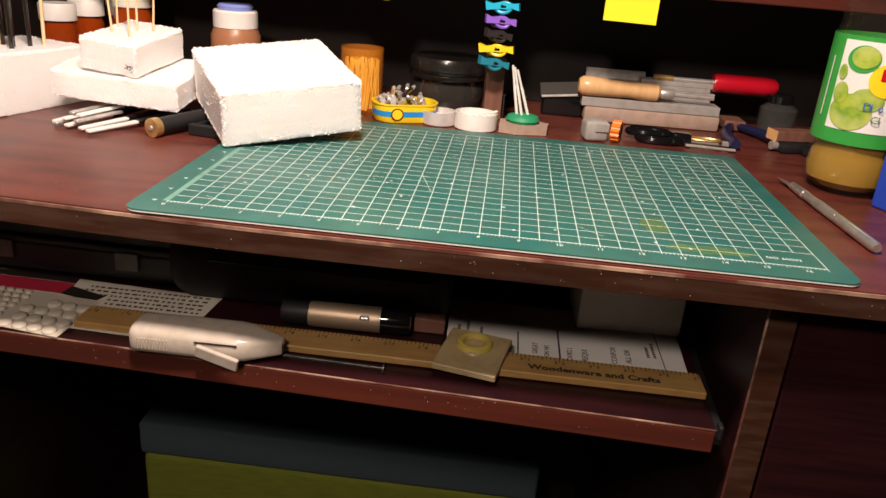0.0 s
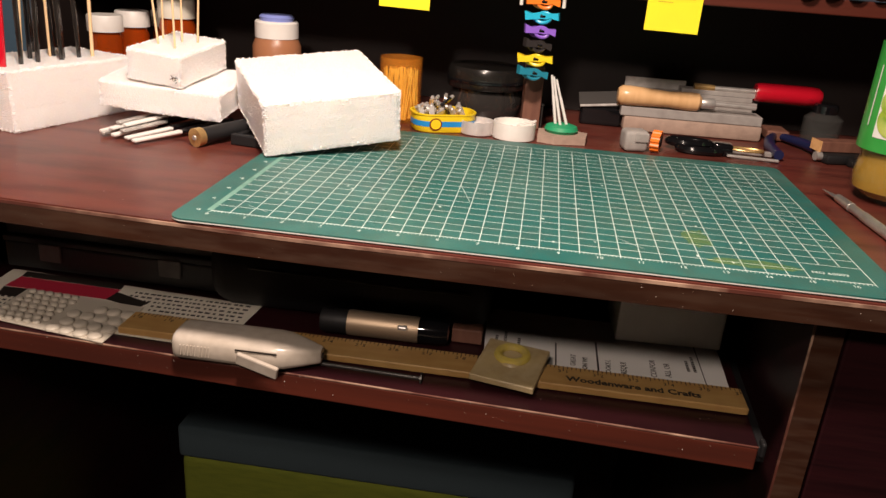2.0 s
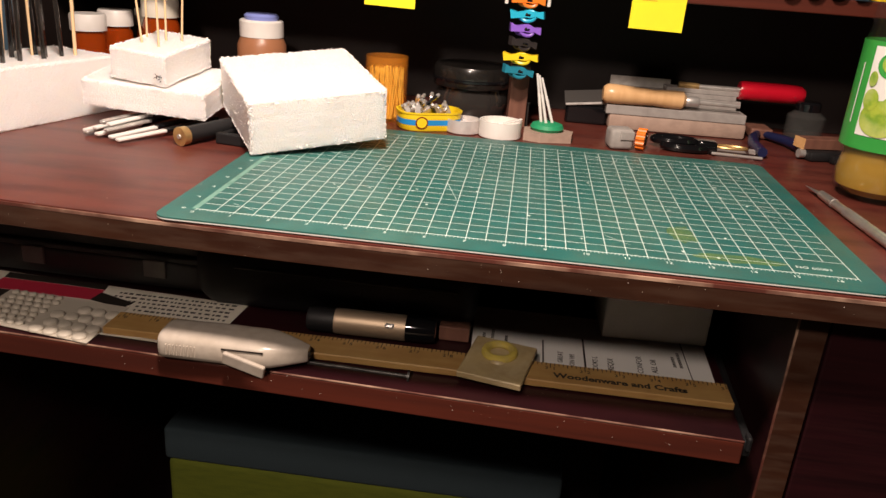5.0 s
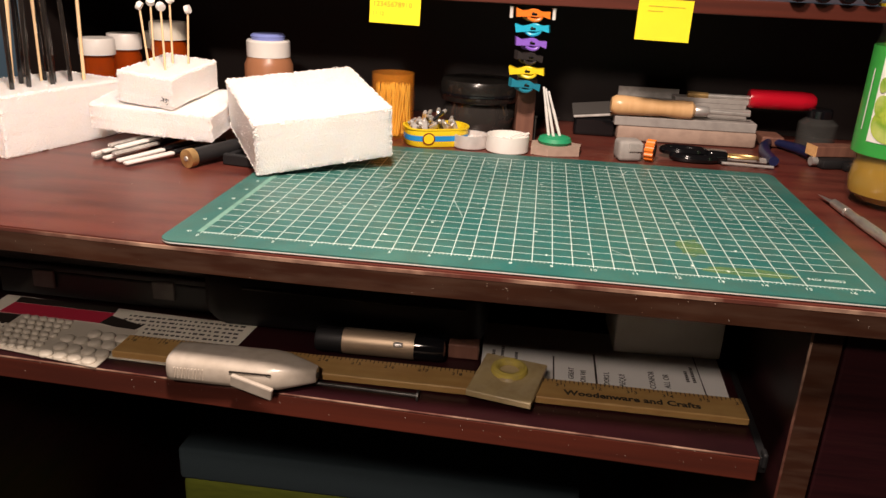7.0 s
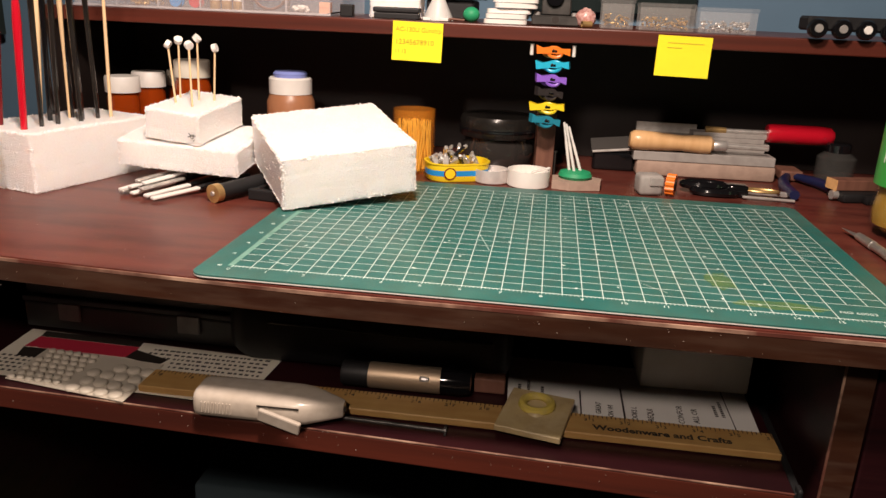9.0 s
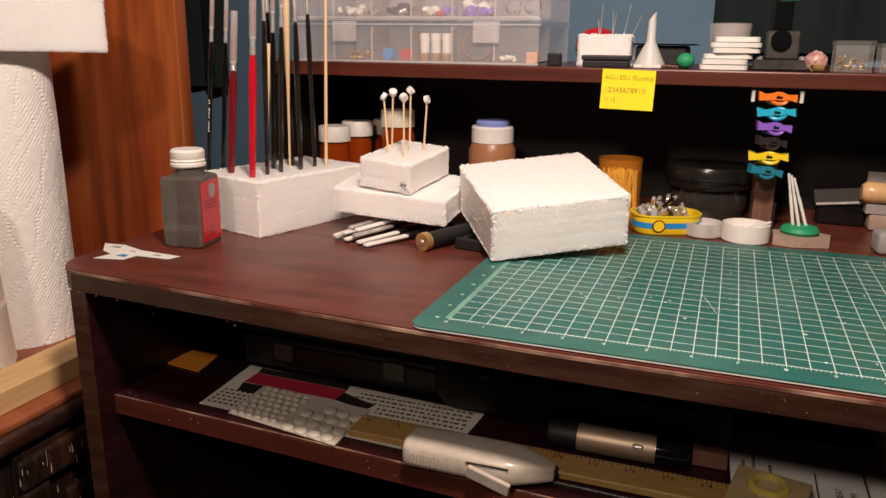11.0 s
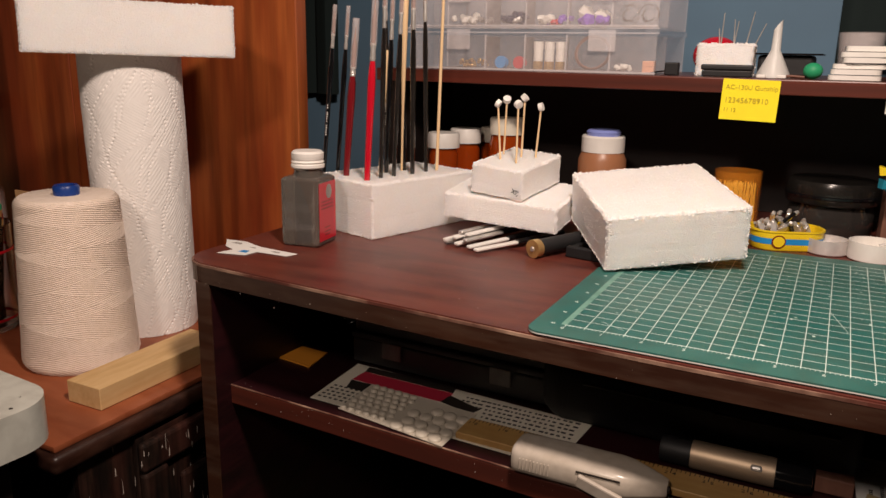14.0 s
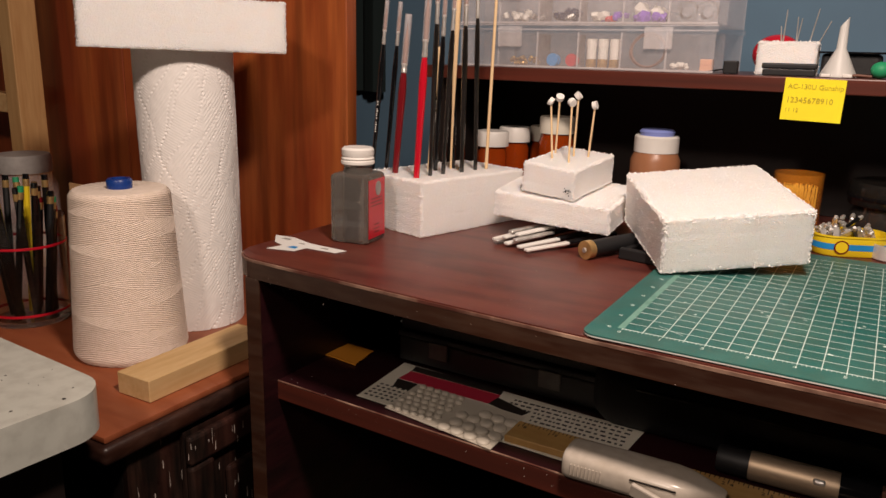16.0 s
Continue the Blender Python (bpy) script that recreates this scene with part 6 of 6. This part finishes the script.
for i in range(16):
    a, rr = rnd.uniform(0, 6.28), rnd.uniform(0.008, 0.030)
    p = Vector((-0.690 + rr * math.cos(a), 0.030 + rr * math.sin(a), CT + 0.008))
    a2 = a + rnd.uniform(-0.6, 0.6)
    q = Vector((-0.690 + 0.034 * math.cos(a2), 0.030 + 0.034 * math.sin(a2), CT + (0.125 + rnd.uniform(0, 0.03) if i % 5 else 0.158)))
    mm = (M_BLACKP, M_BLACKM, M_GREYH, M_BLACKP, M_GREYH, M_YELLOW if i == 5 else M_BLACKP, M_BLACKP, M_BLACKM)[i % 8]
    e = thing("pencil", Matrix.Translation(p) @ (q - p).to_track_quat("Z", "Y").to_matrix().to_4x4(), ("black" if mm in (M_BLACKP, M_BLACKM) else "worn") + " pen or pencil standing in the glass", "pencil", "pens and pencils in the glass")
    n = (q - p).length
    part("barrel", rod((0, 0, 0), (0, 0, n - 0.012), 0.0036, 0.0036, 8), mm, e, smooth=True)
    part("ferrule", rod((0, 0, n - 0.012), (0, 0, n - 0.004), 0.0037, 0.0037, 10), M_BRASS, e, smooth=True)
    part("eraser", rod((0, 0, n - 0.004), (0, 0, n + 0.002), 0.0036, 0.0033, 10), (M_BLACKP, M_DRED, M_BLACKP, M_PUTTY, M_BLACKP)[i % 5], e, smooth=True)
e = thing("storage_jar", pose(-0.815, 0.115, CT + 0.0004), "tall clear storage jar with a dull screw lid", "jar")
part("jar", lathe([(0, 0), (0.036, 0), (0.038, 0.004), (0.038, 0.13), (0.030, 0.145), (0.0285, 0.145), (0.0365, 0.129), (0.0365, 0.006), (0, 0.004)], 32), M_CLEAR, e, smooth=True)
part("lid", lathe([(0, 0.168), (0.031, 0.168), (0.033, 0.165), (0.033, 0.146), (0.03, 0.1455)], 32), M_GREY, e, smooth=True)
ob = part("cardboard_piece", box(-0.676, -0.650, 0.082, 0.0835, CT + 0.0004, CT + 0.150), mat("tan_card", (0.52, 0.30, 0.14), 0.8))
tagged(ob, "upright strip of tan cardboard behind the glass", "cardboard")

# ---- on the tray ----
TZ = TRAY + 0.0006
e = thing("instruction_sheet", pose(0, 0, TZ), "printed instruction sheet with crimson heading band", "paper")
part("sheet", outline([(-0.231, 0.030), (-0.010, 0.022), (-0.004, 0.100), (-0.236, 0.112)], 0, 0.0003), M_CREAM, e)
part("heading_band", outline([(-0.221, 0.079), (-0.126, 0.077), (-0.128, 0.097), (-0.220, 0.099)], 0.0003, 0.0004), M_CRIM, e, "crimson printed band")
part("dark_band", outline([(-0.220, 0.0995), (-0.128, 0.0975), (-0.130, 0.108), (-0.222, 0.110)], 0.0003, 0.0004), M_PRINT, e)
part("dark_patch", outline([(-0.216, 0.062), (-0.198, 0.062), (-0.198, 0.078), (-0.221, 0.078)], 0.0003, 0.0004), M_PRINT, e)
part("dark_patch", outline([(-0.130, 0.077), (-0.098, 0.069), (-0.094, 0.080), (-0.128, 0.092)], 0.0003, 0.0005), M_PRINT, e)
bm = bmesh.new()
rnd = random.Random(17)
for r in range(9):
    xx = -0.122 + 0.001 * r
    while xx < -0.012:
        w = rnd.uniform(0.0015, 0.0045)
        y = 0.040 + r * 0.0068
        if not (xx < -0.094 and y < 0.078):
            box(xx, xx + w, y, y + 0.0026, 0.0003, 0.0004, bm=bm)
        xx += w + rnd.uniform(0.001, 0.003)
for r in range(5):
    for c in range(6):
        box(-0.228 + c * 0.0055, -0.2250 + c * 0.0055, 0.036 + r * 0.006, 0.0385 + r * 0.006, 0.0003, 0.0004, bm=bm)
tagged(part("small_print", bm, M_PRINT, e, "rows of small print"), kind="stuff")

e = thing("bumper_sheet", pose(-0.1475, 0.0435, TZ + 0.0006, 0, 0, -3.5), "sheet of clear rubber bumper dots, two sizes", "bumper dots")
part("backing", outline([(-0.049, -0.023), (0.0565, -0.032), (0.053, 0.030), (-0.053, 0.031)], 0, 0.0006), M_DOT, e)


def dome(r, h):
    b = lathe([(r, 0), (r, h * 0.45), (r * 0.85, h * 0.8), (r * 0.5, h * 0.97), (0, h)], 14)
    me = bpy.data.meshes.new("bumper")
    b.to_mesh(me)
    b.free()
    me.materials.append(M_DOT)
    for p in me.polygons:
        p.use_smooth = True
    return me


small, large = dome(0.0029, 0.0022), dome(0.0054, 0.0026)
for i in range(6):
    for j in range(7):
        ob = new("bumper", small)
        ob.parent = e
        ob.location = (-0.0455 + i * 0.0078 + (0.003 if j % 2 else 0), -0.020 + j * 0.0078, 0.0006)
for i in range(4):
    for j in range(4):
        if (i, j) in ((0, 3),):
            continue
        ob = new("bumper", large)
        ob.parent = e
        ob.location = (0.010 + i * 0.0122 + (0.003 if j % 2 else 0), -0.024 + j * 0.0128 - i * 0.0006, 0.0006)

ob = part("orange_note", outline([(-0.310, 0.086), (-0.270, 0.081), (-0.276, 0.118), (-0.308, 0.120)], TZ, TZ + 0.0012), mat("orange_card", (0.62, 0.24, 0.02), 0.7))
tagged(ob, "small orange card square on the tray", "card")

e = thing("yardstick", pose(0.093 - 25 * IN, 0.0535, TZ + 0.0003), "worn wooden yardstick with black numerals, one end hidden", "yardstick")
X0 = 21.0 * IN - 0.012
bm = box(X0 - 0.07, 36 * IN + 0.0015, -0.0275, 0.0, 0, 0.0056, 0.0007, 1)
part("stick", bm, M_RULE, e)
bm = bmesh.new()
for i in range(18 * 8, 36 * 8 + 1):
    a = i * IN / 8
    l = 0.0075 if i % 8 == 0 else 0.0052 if i % 4 == 0 else 0.0036
    box(a - 0.00034, a + 0.00034, -0.0004 - l, -0.0004, 0.0056, 0.00566, bm=bm)
tagged(part("tick_scale", bm, M_PRINT, e), kind="stuff")
for n in range(18, 37):
    s = str(n)
    for ch, off in ((s[0], -0.0042), (s[1], 0.0012)):
        writing("numeral", ch, 0.0056, pose(n * IN + off, -0.0098, 0.00562), M_PRINT, e)
writing("lettering", "Woodenware and Crafts", 0.0094, pose(31.08 * IN, -0.0205, 0.00562), M_PRINT, e)

# plastic hand tool
e = thing("box_cutter", pose(-0.035, 0.0125, TZ + 0.0002, 0, 0, 1.5), "grubby white plastic box cutter hanging over the tray edge", "cutter")
bm = bmesh.new()
prev = None
# softly squared sections: full along the grip, drawn in to a narrow nose
for x, yc, half, z0, z1 in ((0.0, 0.002, 0.0135, 0.0015, 0.0190), (0.0012, 0.002, 0.0152, 0.0005, 0.0202), (0.004, 0.002, 0.0160, 0.0, 0.0208), (0.040, 0.0018, 0.0168, 0.0, 0.0212), (0.074, 0.0016, 0.0172, 0.0, 0.0208), (0.082, 0.0016, 0.0162, 0.0006, 0.0200), (0.094, 0.002, 0.0108, 0.0022, 0.0178), (0.1050, 0.0024, 0.0058, 0.0038, 0.0152), (0.1064, 0.0024, 0.0048, 0.0046, 0.0144)):
    loop = []
    for k in range(28):
        a = 2 * math.pi * k / 28
        c, q = math.cos(a), math.sin(a)
        loop.append(bm.verts.new((x, yc + half * math.copysign(abs(c) ** 0.55, c), (z0 + z1) / 2 + (z1 - z0) / 2 * math.copysign(abs(q) ** 0.55, q))))
    if prev:
        for k in range(28):
            bm.faces.new((prev[k], loop[k], loop[(k + 1) % 28], prev[(k + 1) % 28]))
    else:
        bm.faces.new(loop)
    prev = loop
bm.faces.new(prev[::-1])
bmesh.ops.recalc_face_normals(bm, faces=bm.faces)
bd = part("body", bm, M_DULLW, e, smooth=True)
for i in range(9):
    part("grip_rib", box(0.007 + i * 0.0026, 0.0080 + i * 0.0026, -0.0153, -0.0138, 0.006, 0.0145, 0.0003, 1), M_DULLW, bd)
sl = part("slider", bevel_all(box(0, 0.032, -0.0035, 0, -0.006, 0.004), 0.0012, 2), M_DULLW, e, "raised thumb slider")
moved(sl, pose(0.050, -0.0150, 0.0115, 8, 12, -8))
part("slot", box(0.048, 0.078, -0.0158, -0.0150, 0.0150, 0.0160), M_PRINT, e)
part("tip_screw", rod((0.1055, 0.002, 0.009), (0.1075, 0.002, 0.009), 0.0022, 0.0022, 10), M_PRINT, e)
e = thing("long_nail", pose(0.070, 0.0185, TZ + 0.0020, 0, 0, -2), "long dull steel nail lying on the tray", "nail")
part("shank", rod((0, 0, 0), (0.074, 0, 0), 0.0016, 0.0016, 10), M_GUN, e, smooth=True)
part("head", rod((0.074, 0, 0), (0.0755, 0, 0), 0.0044, 0.0044, 16), M_GUN, e)

e = thing("torch", pose(0.055, 0.0715, TZ + 0.0105, 0, 90, 1) @ Matrix.Diagonal((1.1, 1.1, 1, 1)), "small torch with champagne metal barrel and black ends", "torch")
part("barrel", lathe([(0, 0.022), (0.0092, 0.022), (0.0094, 0.024), (0.0094, 0.076), (0.0092, 0.078), (0, 0.078)], 32), M_GOLDP, e, "champagne anodised barrel", smooth=True)
part("tail", lathe([(0, 0), (0.0082, 0.0005), (0.0088, 0.003), (0.0088, 0.0219), (0, 0.0219)], 28), M_BLACKM, e, smooth=True)
part("head", lathe([(0, 0.0781), (0.0090, 0.0781), (0.0092, 0.094), (0.0078, 0.101), (0, 0.102)], 28), M_BLACKP, e, smooth=True)
part("button", box(0.0050, 0.0104, -0.002, 0.002, 0.062, 0.070, 0.0015, 2), M_STEEL, e, "oval metal switch").rotation_euler = (0, 0, radians(-118))

e = thing("acrylic_square", pose(0.2065, 0.0400, TZ + 0.0068, 4, 0, -12), "grimy yellowed acrylic square with a yellow ring", "plastic square")
part("plate", bevel_all(box(-0.0235, 0.0235, -0.0265, 0.0265, -0.0005, 0.0045), 0.0007, 1), M_BOARD, e)
part("ring", ring(bmesh.new(), -0.001, 0.008, 0.0056, 0.0104, 0.0104, 0.0033), M_RING, e, "raised yellow ring", smooth=True)
part("hub", lathe([(0, 0.0045), (0.0075, 0.0045), (0.006, 0.0062), (0, 0.0064)], 20), M_BOARD, e, smooth=True)

e = thing("leaflet", pose(0, 0, TZ), "white printed leaflet under the yardstick", "paper")
part("sheet", outline([(0.186, 0.036), (0.3685, 0.0555), (0.372, 0.150), (0.182, 0.150)], 0, 0.0002), M_PAPER, e)
part("rule_line", box(0.352, 0.3528, 0.058, 0.125, 0.0002, 0.0003), M_PRINT, e)
part("rule_line", box(0.2720, 0.2735, 0.056, 0.11, 0.0002, 0.0003), M_PRINT, e)
part("rule_line", box(0.2400, 0.2412, 0.060, 0.10, 0.0002, 0.0003), M_PRINT, e)
bm = bmesh.new()
rnd = random.Random(23)
for xx, l in ((0.192, 0.020), (0.199, 0.028), (0.210, 0.018), (0.341, 0.016), (0.346, 0.024)):
    y = 0.080
    while y < 0.080 + l:
        h = rnd.uniform(0.0012, 0.0028)
        box(xx, xx + 0.0024, y, y + h, 0.0002, 0.0003, bm=bm)
        y += h + 0.0009
tagged(part("small_print", bm, M_PRINT, e, "columns of small print"), kind="stuff")
for tx, xx, yy, size in (("GREAT", 0.2555, 0.066, 0.0058), ("ON WI", 0.2645, 0.063, 0.0058), ("LOOKS L", 0.2820, 0.059, 0.0058), ("REQUI", 0.2940, 0.063, 0.0064), ("CONFOR", 0.3165, 0.064, 0.0064), ("ALL OR", 0.3275, 0.067, 0.0064)):
    writing("lettering", tx, size, pose(xx, yy, 0.00025, 0, 0, 88), M_PRINT, e)
part("foil_strip", box(0.205, 0.238, 0.060, 0.072, 0.0003, 0.0015, 0.0004), M_STEEL, e)

e = thing("white_carton", pose(0.2884, 0.1161, TZ + 0.0012, 0, 0, 2.5), "plain off-white carton standing on the leaflet", "carton")
part("carton", box(0, 0.0846, 0, 0.06, 0, 0.050, 0.0012), M_CREAM, e)
part("flap_line", box(0, 0.0846, -0.0004, -0.0001, 0.046, 0.0466), M_GREY, e)

e = thing("black_pouch", pose(0.03, 0.15, TZ), "soft black zipped pouch at the back of the tray", "pouch")
bm = box(-0.078, 0.155, -0.062, 0.075, 0.0, 0.058, 0.018, 4)
for v in bm.verts:
    v.co += noise.noise_vector(v.co * 40) * 0.003
    v.co.z = max(v.co.z, 0)
part("pouch", bm, M_BLACKM, e, smooth=True)
part("zip", bent([(-0.04, -0.064, 0.04), (0.02, -0.067, 0.041), (0.08, -0.067, 0.040), (0.14, -0.064, 0.039)], 0.0012, 6), M_GUN, e)
ob = part("red_block", box(0.158, 0.182, 0.080, 0.094, TZ, TZ + 0.012, 0.001), M_STICK)
tagged(ob, "dark red wooden block on the tray", "block")
M_SMOKE = mat("smoky_clear_plastic", (0.10, 0.10, 0.10), 0.3, trans=0.3)
for k, z in enumerate((0.0006, 0.0306)):
    e = thing("tackle_box", pose(-0.245, 0.1165 + 0.004 * k, TZ + z, 0, 0, -1), "dim clear plastic parts box stacked on the tray", "parts box", "parts boxes on the tray")
    part("body", box(0, 0.205, 0, 0.13, 0, 0.024, 0.002), M_SMOKE, e)
    part("lid", box(-0.001, 0.206, -0.001, 0.131, 0.0242, 0.0296, 0.0015), M_SMOKE, e)
    for lx in (0.045, 0.155):
        part("latch", box(lx - 0.010, lx + 0.010, -0.004, -0.0012, 0.010, 0.026, 0.001), M_GREY, e, "pale latch")

# ---- dust ----
rnd = random.Random(77)
bm = bmesh.new()
for i in range(300):
    k = i % 4
    if k == 0:
        p = (rnd.uniform(-0.31, 0.37), rnd.uniform(0.012, 0.05), TRAY + 0.0004)
    elif k == 1:
        p = (rnd.uniform(-0.30, 0.75), FRONT - 0.0013, rnd.uniform(TOP - 0.0165, TOP - 0.004))
    elif k == 2:
        p = (rnd.uniform(-0.31, 0.372), 0.0062 - 0.0175 * rnd.uniform(-0.31, 0.37), rnd.uniform(TRAY - 0.012, TRAY))
        p = (p[0], 0.0042 - 0.0419 * (p[0] - 0.0265), p[2])
    else:
        p = (rnd.uniform(-0.33, 0.55), rnd.uniform(-0.02, 0.30), TOP + 0.0004)
        if -0.03 < p[0] < 0.44:
            continue
    s = rnd.uniform(0.00008, 0.00026)
    bmesh.ops.create_icosphere(bm, subdivisions=1, radius=s, matrix=Matrix.Translation(p))
tagged(part("dust_specks", bm, M_DUST), "pale dust specks on the desk and tray", "dust", kind="stuff")
